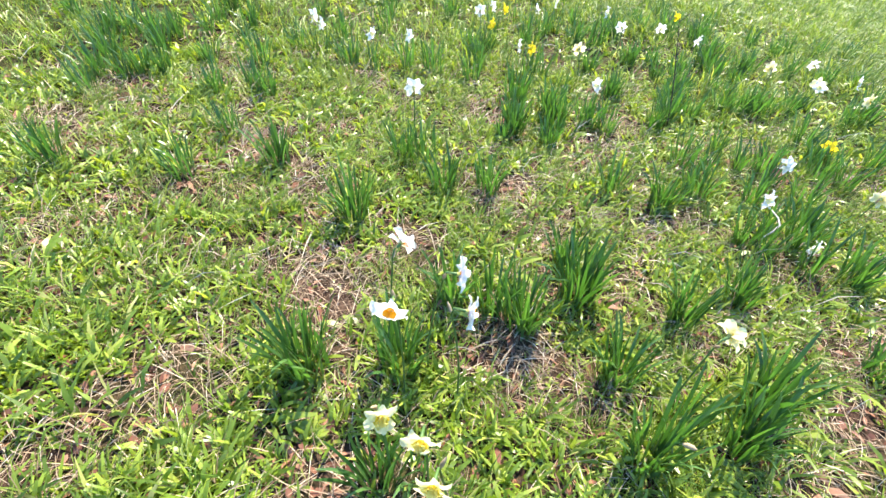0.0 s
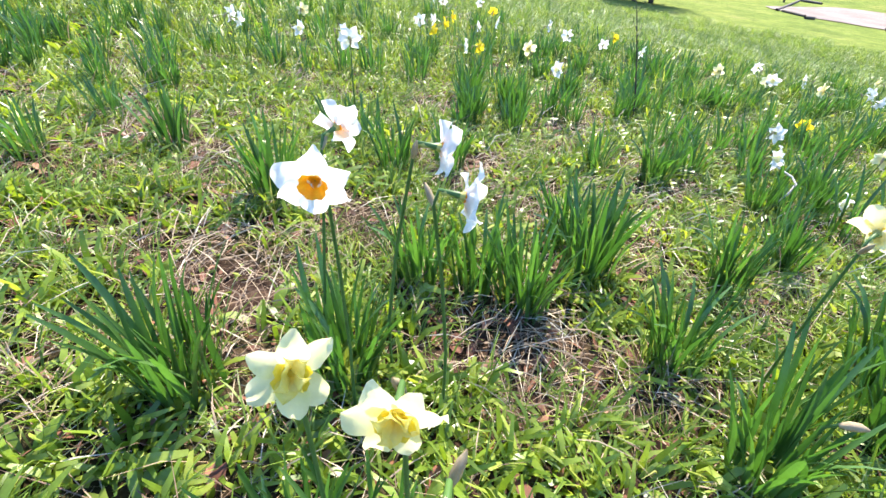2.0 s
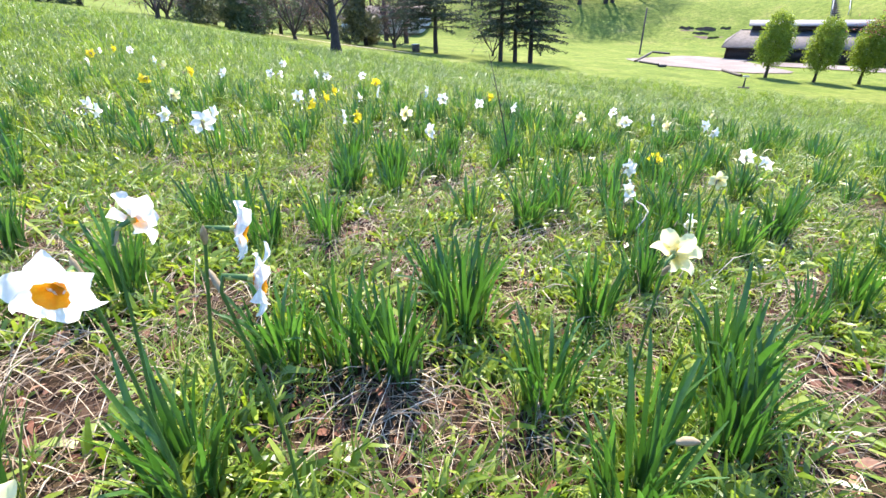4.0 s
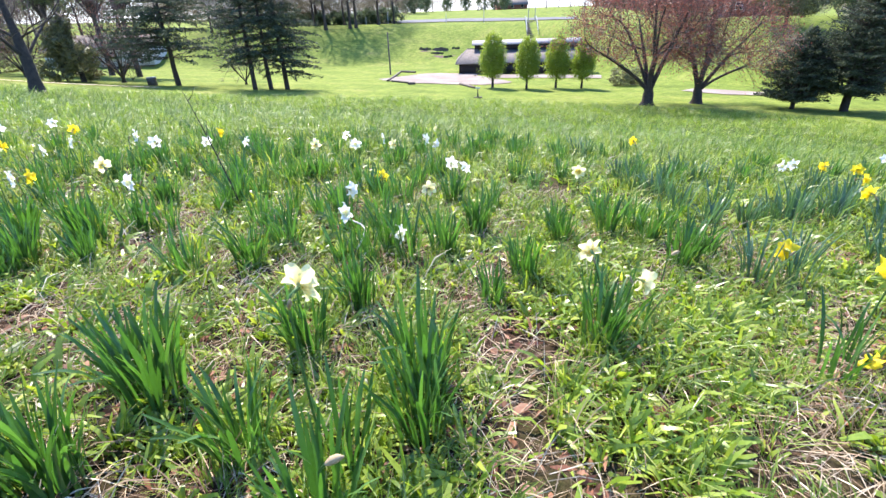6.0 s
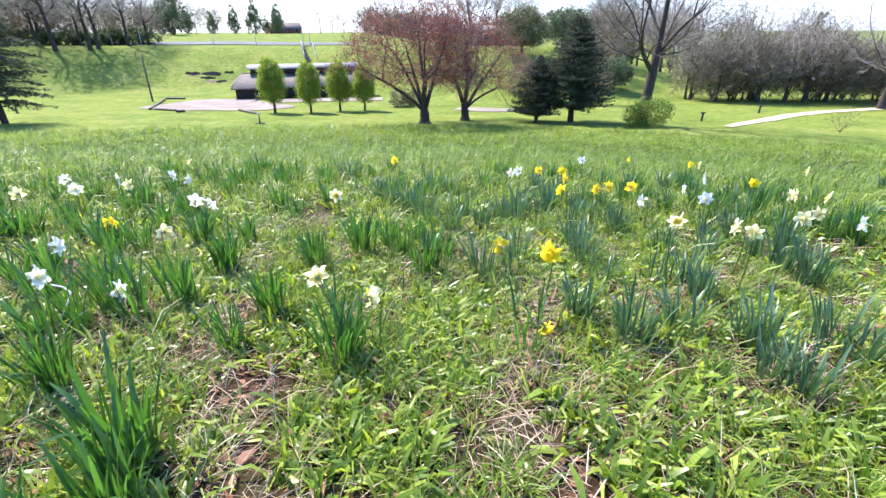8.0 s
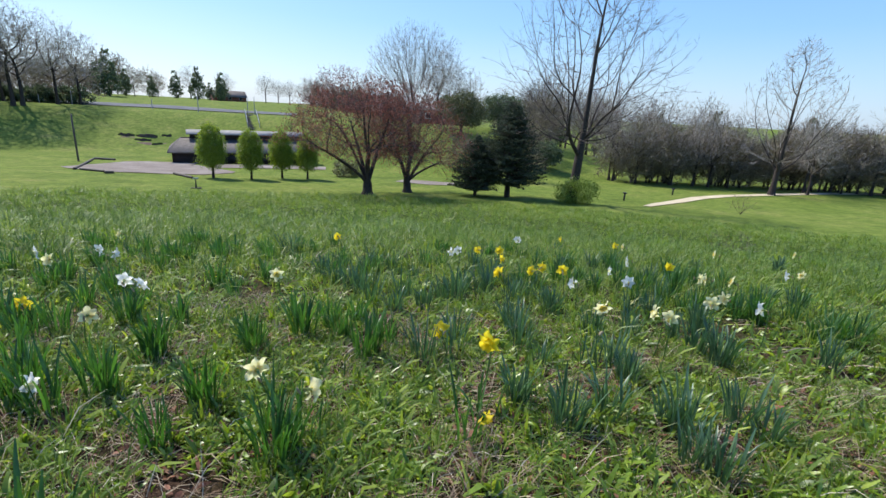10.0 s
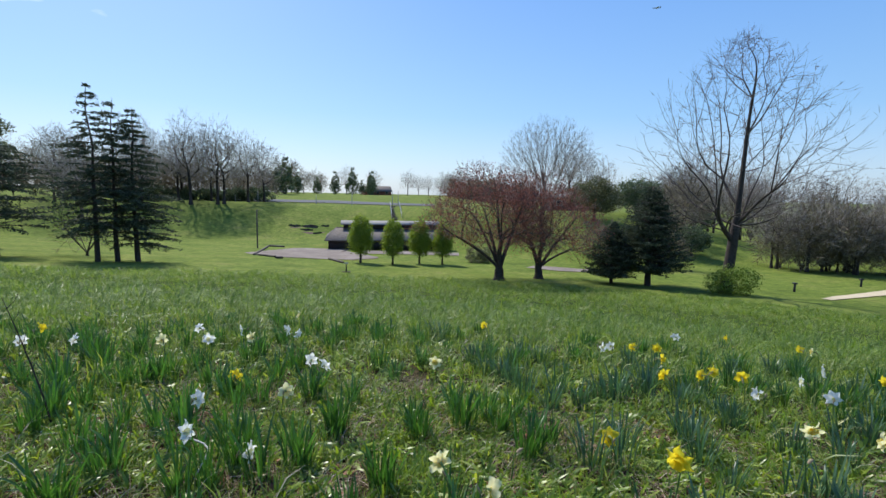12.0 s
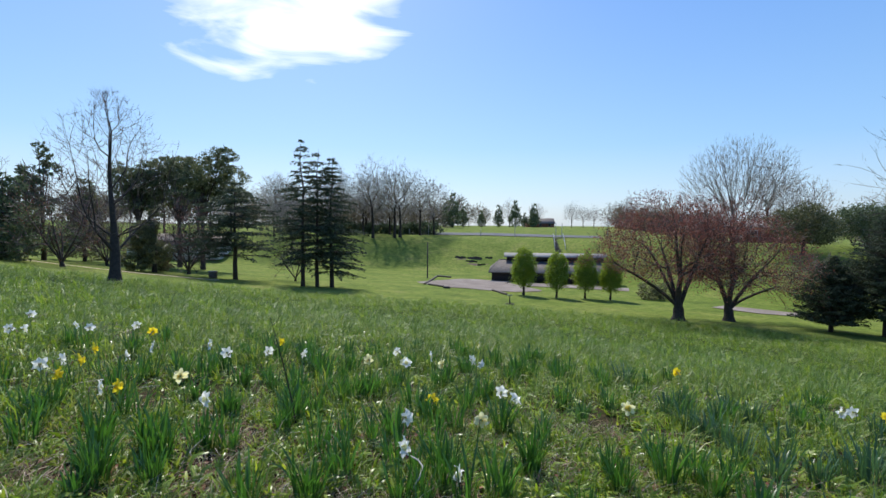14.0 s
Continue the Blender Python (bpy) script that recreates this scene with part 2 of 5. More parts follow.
def ground_material():
    m = bpy.data.materials.new("grassy_ground")
    m.use_nodes = True
    nt = m.node_tree
    bsdf = nt.nodes["Principled BSDF"]
    co = nt.nodes.new("ShaderNodeTexCoord").outputs["Object"]
    ln = nt.nodes.new("ShaderNodeVectorMath")
    ln.operation = "LENGTH"
    nt.links.new(co, ln.inputs[0])
    thatch = ramp_node(nt, noise_node(nt, 28, 6, co), [(0.25, (0.015, 0.009, 0.006)), (0.5, (0.045, 0.027, 0.018)), (0.75, (0.11, 0.07, 0.045))])
    moss = ramp_node(nt, noise_node(nt, 45, 5, co), [(0.3, (0.014, 0.026, 0.005)), (0.7, (0.04, 0.065, 0.01))])
    near = mix_node(nt, ramp_node(nt, noise_node(nt, 2.2, 5, co), [(0.45, (0, 0, 0)), (0.75, (0.7, 0.7, 0.7))]), thatch, moss)
    field = ramp_node(nt, noise_node(nt, 6, 6, co), [(0.3, (0.03, 0.045, 0.012)), (0.7, (0.07, 0.10, 0.02))])
    lawn = ramp_node(nt, noise_node(nt, 0.22, 9, co, 0.72), [(0.30, (0.085, 0.125, 0.028)), (0.46, (0.135, 0.19, 0.038)), (0.6, (0.18, 0.22, 0.055)), (0.74, (0.22, 0.215, 0.09))])
    fine = ramp_node(nt, noise_node(nt, 1.5, 10, co, 0.8), [(0.32, (0.4, 0.44, 0.4)), (0.68, (1.4, 1.3, 1.2))])
    lawn = mix_node(nt, 1.0, lawn, fine, "MULTIPLY")
    step = nt.nodes.new("ShaderNodeMapRange")
    step.inputs[1].default_value, step.inputs[2].default_value = 3.5, 8.0
    nt.links.new(ln.outputs["Value"], step.inputs[0])
    step2 = nt.nodes.new("ShaderNodeMapRange")
    step2.inputs[1].default_value, step2.inputs[2].default_value = 28.0, 34.0
    nt.links.new(ln.outputs["Value"], step2.inputs[0])
    col = mix_node(nt, step2.outputs[0], mix_node(nt, step.outputs[0], near, field), lawn)
    nt.links.new(col, bsdf.inputs["Base Color"])
    bsdf.inputs["Roughness"].default_value = 0.9
    bsdf.inputs["Specular IOR Level"].default_value = 0.05
    b = nt.nodes.new("ShaderNodeBump")
    b.inputs["Strength"].default_value, b.inputs["Distance"].default_value = 0.8, 0.03
    nt.links.new(noise_node(nt, 30, 6, co), b.inputs["Height"])
    nt.links.new(b.outputs[0], bsdf.inputs["Normal"])
    return m


GROUND = ground_material()
rng = np.random.default_rng(7)


# ---- mesh helpers ----
def sstep(a, b, x):
    t = np.clip((x - a) / (b - a), 0.0, 1.0)
    return t * t * (3 - 2 * t)


def height(x, y):
    """The lie of the land: a hillside meadow that falls to a valley floor, and a bank beyond it."""
    x, y = np.asarray(x, float), np.asarray(y, float)
    s = 0.064 * x + 0.092 * y
    r = np.hypot(x, y)
    sp = np.maximum(s, 0)
    sm = np.minimum(s, 0)
    far = np.where(s > 0, 8.6 * (1 - np.exp(-sp / 3.8)), 1.6 * sm / (1 - 0.1 * sm))
    w = sstep(3.0, 22.0, r)
    z = 0.031 - (s * (1 - w) + far * w)
    foot = 88 - 42 * sstep(8, 42, x) - 6 * sstep(-10, -50, x)
    z = z + 6.6 * sstep(0, 28, y - foot) * (1 - 0.85 * sstep(56, 90, x)) + 2.5 * sstep(112, 190, y)
    k = sstep(300, 900, r)
    return z * (1 - k) + k


def hz(x, y):
    return float(height(x, y))


def mesh_from(name, verts, faces, mat, smooth=False):
    """A mesh from arrays of corners and of faces (all with the same number of corners)."""
    me = bpy.data.meshes.new(name)
    verts, faces = np.asarray(verts, np.float32), np.asarray(faces, np.int32)
    me.vertices.add(len(verts))
    me.vertices.foreach_set("co", verts.ravel())
    me.loops.add(faces.size)
    me.loops.foreach_set("vertex_index", faces.ravel())
    me.polygons.add(len(faces))
    me.polygons.foreach_set("loop_start", np.arange(0, faces.size, faces.shape[1], dtype=np.int32))
    if smooth:
        me.polygons.foreach_set("use_smooth", np.ones(len(faces), bool))
    me.update(calc_edges=True)
    me.materials.append(mat)
    return me


def part(name, data, parent, label=""):
    ob = new(name, data)
    ob.parent = parent
    return tagged(ob, label) if label else ob


class Shape:
    """Gathers tubes, boxes and leaf faces into one mesh of quads."""

    def __init__(self):
        self.v, self.f, self.n = [], [], 0

    def add(self, v, f):
        self.v.append(np.asarray(v, float))
        self.f.append(np.asarray(f, int) + self.n)
        self.n += len(v)

    def tube(self, path, radii, sides=6):
        path = np.asarray(path, float)
        k = len(path)
        tang = np.gradient(path, axis=0)
        tang /= np.linalg.norm(tang, axis=1)[:, None] + 1e-9
        ref = np.array([0.0, 0, 1]) if abs(tang[0][2]) < 0.9 else np.array([1.0, 0, 0])
        a = np.cross(tang, ref)
        a /= np.linalg.norm(a, axis=1)[:, None] + 1e-9
        b = np.cross(tang, a)
        ang = np.arange(sides) * 2 * math.pi / sides
        ring = np.cos(ang)[None, :, None] * a[:, None, :] + np.sin(ang)[None, :, None] * b[:, None, :]
        v = path[:, None, :] + ring * np.asarray(radii, float)[:, None, None]
        i, j = np.meshgrid(np.arange(k - 1), np.arange(sides), indexing="ij")
        j2 = (j + 1) % sides
        f = np.stack([i * sides + j, i * sides + j2, (i + 1) * sides + j2, (i + 1) * sides + j], -1).reshape(-1, 4)
        self.add(v.reshape(-1, 3), f)

    def box(self, lo, hi, turn=None):
        x0, y0, z0 = lo
        x1, y1, z1 = hi
        v = [(x0, y0, z0), (x1, y0, z0), (x1, y1, z0), (x0, y1, z0), (x0, y0, z1), (x1, y0, z1), (x1, y1, z1), (x0, y1, z1)]
        self.add(v, [(3, 2, 1, 0), (4, 5, 6, 7), (0, 1, 5, 4), (1, 2, 6, 5), (2, 3, 7, 6), (3, 0, 4, 7)])

    def leaves(self, centres, length, width, droop=0.0, along=None):
        """One small four-cornered leaf or spray at each centre."""
        c = np.asarray(centres, float)
        n = len(c)
        d = rng.normal(size=(n, 3))
        if along is not None:
            d = np.asarray(along, float) + 0.45 * d
        d[:, 2] -= droop
        d /= np.linalg.norm(d, axis=1)[:, None]
        s = np.cross(d, rng.normal(size=(n, 3)))
        s /= np.linalg.norm(s, axis=1)[:, None] + 1e-9
        L = length * rng.uniform(0.6, 1.3, (n, 1))
        W = width * rng.uniform(0.6, 1.3, (n, 1))
        v = np.stack([c - d * L / 2, c + s * W / 2, c + d * L / 2, c - s * W / 2], 1).reshape(-1, 3)
        self.add(v, np.arange(4 * n).reshape(n, 4))

    def mesh(self, name, mat, smooth=False):
        return mesh_from(name, np.concatenate(self.v), np.concatenate(self.f), mat, smooth)


def thing(name, x, y, label, category, group="", turn=0.0, size=1.0, z=None):
    ob = new(name)
    ob.empty_display_size = 0.2
    ob.matrix_basis = pose(x, y, hz(x, y) if z is None else z, 0, 0, turn) @ Matrix.Scale(size, 4)
    return tagged(ob, label, category, group)


# ---- the ground, one sheet out to the horizon ----
def build_ground():
    rad = np.concatenate([np.linspace(0.002, 6, 60), 6 * np.exp(np.linspace(0.03, math.log(3000 / 6), 150))])
    ang = np.linspace(0, 2 * math.pi, 241)[:-1]
    R, A = np.meshgrid(rad, ang, indexing="ij")
    x, y = R * np.cos(A) + 0.37, R * np.sin(A) - 1.1
    z = height(x, y)
    lump = np.array([noise.noise(Vector((a * 2.3, b * 2.3, 0))) + 0.5 * noise.noise(Vector((a * 7, b * 7, 3))) for a, b in zip(x[:90].ravel(), y[:90].ravel())]).reshape(90, -1)
    z[:90] += 0.018 * lump
    n, k = len(rad), len(ang)
    i, j = np.meshgrid(np.arange(n - 1), np.arange(k), indexing="ij")
    j2 = (j + 1) % k
    f = np.stack([i * k + j, (i + 1) * k + j, (i + 1) * k + j2, i * k + j2], -1).reshape(-1, 4)
    ob = new("ground", mesh_from("ground", np.stack([x, y, z], -1).reshape(-1, 3), f, GROUND, True))
    tagged(ob, "sloping grassy meadow falling to a mown valley lawn", "ground", kind="structure")


build_ground()


def drape(name, line, width, mat, label, category, lift=0.05, step=1.0, kind="structure"):
    """A strip of surfacing that follows the land along a line of (x, y, half width factor)."""
    pts = [Vector((x, y, w)) for x, y, w in line]
    path = []
    for a, b in zip(pts, pts[1:]):
        n = max(2, int((b - a).length / step))
        path += [a.lerp(b, t / n) for t in range(n)]
    path.append(pts[-1])
    rows, m = [], 9
    for i, p in enumerate(path):
        d = path[min(i + 1, len(path) - 1)] - path[max(i - 1, 0)]
        side = Vector((-d.y, d.x)).normalized()
        for q in range(m):
            o = (q / (m - 1) - 0.5) * width * p.z * (1 + 0.10 * noise.noise(Vector((p.x * 0.4, p.y * 0.4, q))))
            x, y = p.x + side.x * o, p.y + side.y * o
            rows.append((x, y, hz(x, y) + lift))
    f = [(i * m + q, i * m + q + 1, (i + 1) * m + q + 1, (i + 1) * m + q) for i in range(len(path) - 1) for q in range(m - 1)]
    return tagged(new(name, mesh_from(name, rows, f, mat, True)), label, category, kind=kind)


drape("gravel_lot", [(-3.5, 66.6, 0.86), (-2.2, 65.8, 1.0), (0.5, 64.2, 1.2), (3.5, 62.6, 1.3), (6.0, 61.8, 1.25), (8.0, 62.5, 0.75)], 13.0, GRAVEL, "grey gravel parking lot below the bank", "parking lot", 0.06)
drape("gravel_lane", [(7.8, 65.5, 1.0), (14, 65.0, 1.0), (19, 64.0, 1.0), (22, 63.0, 0.9)], 5.0, GRAVEL, "grey gravel lane in front of the barn", "lane", 0.065)
drape("gravel_drive", [(25.5, 47.8, 0.8), (28, 45.0, 1.0), (30.5, 43.6, 0.7)], 4.2, GRAVEL, "grey gravel drive behind the red-budded trees", "drive", 0.06)
drape("gravel_path", [(38, 24.6, 0.5), (41, 25.5, 0.8), (46, 26.6, 1.0), (53, 28.3, 1.1), (60, 28.9, 1.1), (70, 28.2, 1.1), (84, 26.5, 1.2), (100, 22, 1.2)], 1.35, PALEPATH, "pale gravel path across the mown lawn", "path", 0.06)
drape("lawn_path", [(-45, 42, 1), (-36, 40.5, 1), (-29, 40, 1), (-22, 41, 1)], 0.9, PALEPATH, "narrow pale path over the lawn", "path", 0.05)
drape("asphalt_lot", [(-18, 126, 0.6), (-6, 128, 0.8), (8, 129, 0.8), (22, 121, 0.9), (34, 118, 0.9)], 20.0, ASPHALT, "worn grey asphalt lot on the hilltop", "parking lot", 0.15, 2.0)
for line, wide in (([(-1.6, 97.8, 0.4), (-0.4, 97.2, 1.0), (1.2, 97.4, 0.9), (2.6, 96.6, 0.3)], 1.4), ([(0.6, 95.6, 0.3), (2.2, 95.0, 1.0), (4.4, 95.6, 0.8), (5.4, 96.4, 0.3)], 1.9), ([(-1.0, 94.0, 0.3), (0.5, 93.6, 1.0), (2.0, 93.2, 0.4)], 1.2)):
    drape("eroded_bank", line, wide, EARTH, "bare red-brown earth scar on the bank", "bank", 0.03, 0.5)


def ledge(x, y, long, tall, seed):
    """A broken edge of turf with a dark earth face below it."""
    n = 14
    rows = []
    for i in range(n):
        u = i / (n - 1)
        px, py = x + long * u, y + 0.5 * noise.noise(Vector((u * 3, seed, 0)))
        up_ = tall * math.sin(math.pi * u) ** 0.6 * (0.75 + 0.5 * noise.noise(Vector((u * 7, seed, 4))))
        for dy, dz in ((-0.35, -0.05), (-0.10, 0.5 * up_), (-0.16, up_), (0.9, 0.35 * up_), (1.9, -0.05)):
            rows.append((px, py + dy, hz(px, py + dy) + dz))
    f = [(i * 5 + q, (i + 1) * 5 + q, (i + 1) * 5 + q + 1, i * 5 + q + 1) for i in range(n - 1) for q in range(4)]
    me = mesh_from("earth_ledge", rows, f, EARTH, False)
    me.materials.append(GROUND)
    for i, poly in enumerate(me.polygons):
        poly.material_index = 1 if i % 4 >= 2 else 0
    tagged(new("earth_ledge", me), "broken turf edge over dark bare earth on the bank", "bank", kind="structure")


for q, (x, y, long, tall) in enumerate(((-2.0, 98.6, 2.4, 0.55), (0.6, 98.2, 3.2, 0.75), (4.4, 98.8, 1.6, 0.4), (0.2, 96.4, 2.6, 0.45), (9.4, 97.0, 2.6, 0.35), (2.6, 94.6, 1.8, 0.35))):
    ledge(x, y, long, tall, q * 1.7)

# ---- meadow plants ----
def in_view(n, r0, r1, a0=-82.0, a1=97.0):
    """Random places between two distances, over the side of the meadow that lies downhill."""
    r = np.sqrt(rng.uniform(r0 * r0, r1 * r1, n))
    a = np.radians(90 + rng.uniform(a0, a1, n))
    return r * np.cos(a), r * np.sin(a)


def patchy(x, y, scale, lo, hi, seed):
    """Keeps places by a soft patch pattern."""
    v = np.array([noise.noise(Vector((a * scale, b * scale, seed))) for a, b in zip(x, y)])
    keep = rng.uniform(size=len(x)) < np.clip(lo + (hi - lo) * (v + 0.5), 0, 1)
    return x[keep], y[keep]


def blades(name, x, y, length, width, flat, mat, label, category, bend=0.35, lift=0.0, per=1, spot=0.015, fan=0.0, vary=0.25, tip=0.12, lumps=0.0):
    """Tapered, bent blades, in tufts of per that lean outwards from the tuft's middle by fan."""
    grown = rng.lognormal(0, vary, len(x))
    if lumps:
        swell = np.array([noise.noise(Vector((a * lumps, b * lumps, 31))) for a, b in zip(x, y)])
        grown = grown * np.clip(0.8 + 1.9 * swell, 0.22, 1.8)
    grown = np.repeat(grown, per)
    x, y = np.repeat(x, per), np.repeat(y, per)
    n = len(x)
    z = height(x, y) + lift
    az, off = rng.uniform(0, 2 * math.pi, n), np.sqrt(rng.uniform(size=n))
    if per > 1:
        x, y = x + spot * grown * off * np.cos(az), y + spot * grown * off * np.sin(az)
    L = length * np.minimum(rng.lognormal(0, 0.3, n) * grown, 1.9)
    # trodden low where one walks
    t = np.clip(((x + 0.22) * 0.36 + (y - 0.06) * 0.24) / 0.187, 0, 1)
    L = np.where(np.hypot(x + 0.22 - 0.36 * t, y - 0.06 - 0.24 * t) < 0.13, L * 0.4, L)
    W = width * rng.uniform(0.6, 1.4, n)
    az = az + rng.normal(size=n) * (0.6 if per > 1 else 0)
    lean = np.clip(flat + fan * (off - 0.4) + 0.22 * rng.normal(size=n), 0.02, 1.5)
    h = np.stack([np.cos(az), np.sin(az), np.zeros(n)], 1)
    up = np.array([0, 0, 1.0])
    d1 = h * np.sin(lean)[:, None] + up * np.cos(lean)[:, None]
    l2 = np.minimum(lean + bend * rng.uniform(0.3, 2.0, n), 1.75)
    d2 = h * np.sin(l2)[:, None] + up * np.cos(l2)[:, None]
    tw = rng.uniform(0, math.pi, n)
    s0 = np.stack([-np.sin(az), np.cos(az), np.zeros(n)], 1)
    s = s0 * np.cos(tw * 0.3)[:, None] + np.cross(d1, s0) * np.sin(tw * 0.3)[:, None]
    base = np.stack([x, y, z - 0.005], 1)
    mid = base + d1 * (0.55 * L)[:, None]
    point = mid + d2 * (0.45 * L)[:, None]
    sw = s * (W / 2)[:, None]
    v = np.stack([base - sw * 0.7, base + sw * 0.7, mid + sw, mid - sw, point + sw * tip, point - sw * tip], 1).reshape(-1, 3)
    q = np.arange(n)[:, None] * 6
    f = np.concatenate([q + np.array([0, 1, 2, 3]), q + np.array([3, 2, 4, 5])], 0)
    ob = new(name, mesh_from(name, v, f, mat))
    return tagged(ob, label, category, kind="stuff")


def build_meadow():
    near = (0.1, 3.9, -82, 140)
    x, y = patchy(*in_view(7200, *near), 2.6, -0.2, 1.6, 5)
    blades("meadow_grass", x, y, 0.085, 0.0036, 0.45, GRASS, "short green meadow grass in tufts between the flowers", "grass", 0.6, per=15, spot=0.026, fan=0.7)
    x, y = patchy(*in_view(14500, *near), 2.9, -0.35, 1.55, 5)
    blades("weed_leaves", x, y, 0.060, 0.0125, 0.42, WEED, "low yellow-green weed leaves in the turf", "weeds", 0.6, per=8, spot=0.022, fan=0.7, vary=0.35, tip=0.5)
    x, y = patchy(*in_view(11000, *near), 3.4, -0.6, 1.6, 8)
    blades("small_weeds", x, y, 0.034, 0.009, 0.7, WEED, "small green weed leaves creeping over the ground", "weeds", 0.5, per=2, spot=0.02, tip=0.5)
    x, y = patchy(*in_view(48000, *near), 2.9, 1.2, 0.0, 5)
    blades("dry_straw", x, y, 0.10, 0.0025, 1.28, STRAW, "dry straw thatch lying on the ground", "straw", 0.3, lift=0.014)
    x, y = patchy(*in_view(1500, *near), 2.6, 1.6, -0.75, 5)
    blades("straw_mats", x, y, 0.13, 0.0026, 0.95, STRAW, "matted tufts of bleached dead grass", "straw", 0.5, lift=0.004, per=12, spot=0.05, fan=0.7)
    x, y = patchy(*in_view(14000, *near), 2.4, 1.1, -0.1, 12)
    blades("dead_leaves", x, y, 0.04, 0.02, 1.4, DEADLEAF, "brown dead leaves on the ground", "leaf litter", 0.4, lift=0.013)
    x, y = patchy(*in_view(1500, 0.2, 5.0, -82, 140), 2.0, 0.0, 1.2, 17)
    blades("broad_weeds", x, y, 0.085, 0.019, 0.75, WEED, "broad-leaved bright green weeds in the turf", "weeds", 0.7, per=7, spot=0.03, fan=0.6, tip=0.45)
    x, y = patchy(*in_view(15000, 3.6, 10.5), 0.9, 0.1, 1.3, 2)
    blades("field_grass", x, y, 0.15, 0.0062, 0.32, GRASS, "green meadow grass farther down the slope", "grass", 0.8, per=10, spot=0.05, fan=0.7, vary=0.35)
    x, y = patchy(*in_view(21000, 3.7, 11.0), 1.4, 0.2, 1.2, 6)
    blades("field_weeds", x, y, 0.07, 0.018, 0.6, WEED, "yellow-green weeds among the flower clumps", "weeds", 0.6, per=4, spot=0.04, fan=0.6, vary=0.35, tip=0.45)
    x, y = patchy(*in_view(16000, 3.7, 9.0), 1.5, -0.3, 0.9, 9)
    blades("field_straw", x, y, 0.13, 0.006, 1.3, STRAW, "dry straw between the flower clumps", "straw", 0.25, lift=0.02)
    x, y = patchy(*in_view(10500, 5.2, 13.0), 0.9, 0.1, 1.4, 14)
    blades("meadow_tussocks", x, y, 0.18, 0.0085, 0.38, FARGRASS, "soft tussocks of bright grass below the flower bed", "grass", 1.0, per=16, spot=0.09, fan=0.9, vary=0.25, lumps=1.9)
    x, y = patchy(*in_view(50000, 9.0, 37.0), 1.1, 0.5, 1.1, 4)
    blades("tall_field_grass", x, y, 0.11, 0.018, 0.5, FARGRASS, "unmown green grass over the lower meadow", "grass", 0.6)
    x, y = patchy(*in_view(14500, 11.0, 37.0), 0.6, 0.3, 1.3, 14)
    blades("grass_tussocks", x, y, 0.30, 0.014, 0.35, FARGRASS, "loose tussocks of longer grass on the slope", "grass", 0.9, per=20, spot=0.19, fan=0.9, vary=0.2, lumps=1.25)
    x, y = patchy(*in_view(9500, 0.4, 9.0, 97, 278), 1.2, 0.45, 1.1, 2)
    blades("upper_grass", x, y, 0.09, 0.012, 0.5, GRASS, "green meadow grass uphill of the flower bed", "grass", 0.5, per=10, spot=0.05, fan=0.6)


build_meadow()

# ---- daffodils ----
def leaf_mesh(length, width, lean, curl, seed):
    """One strap-shaped leaf with a folded middle and a blunt tip, rising from the origin towards +x."""
    g = np.random.default_rng(seed)
    n = 7
    t = np.linspace(0, 1, n)
    ang = lean + curl * t ** 1.7
    dx, dz = np.sin(ang), np.cos(ang)
    x = np.concatenate([[0], np.cumsum((dx[1:] + dx[:-1]) / 2)]) * length / (n - 1)
    z = np.concatenate([[0], np.cumsum((dz[1:] + dz[:-1]) / 2)]) * length / (n - 1)
    w = width / 2 * np.array([0.75, 0.95, 1.0, 1.0, 0.95, 0.78, 0.28])
    twist = g.normal() * 0.5 * t
    fold = 0.25 * w
    mid = np.stack([x, np.zeros(n), z], 1)
    nrm = np.stack([-dz, np.zeros(n), dx], 1)
    side = np.stack([np.sin(twist) * -dz, np.cos(twist), np.sin(twist) * dx], 1)
    v = np.stack([mid - side * w[:, None], mid + nrm * -fold[:, None], mid + side * w[:, None]], 1).reshape(-1, 3)
    f = [(i * 3 + q, i * 3 + q + 1, i * 3 + q + 4, i * 3 + q + 3) for i in range(n - 1) for q in (0, 1)]
    return v, f


LEAVES = []
for k in range(10):
    v, f = leaf_mesh(rng.uniform(0.24, 0.35), rng.uniform(0.0105, 0.016), rng.uniform(0.0, 0.28), rng.uniform(0.08, 0.6) if k < 9 else 1.3, k)
    LEAVES.append((v, f, mesh_from("leaf", v, f, STRAP, True), mesh_from("leaf", v, f, BLUESTRAP, True)))

CLUMP_LABEL = "tuft of upright deep green daffodil leaves in the grass"
BLUE_LABEL = "tuft of grey-green daffodil leaves leaning in the grass"


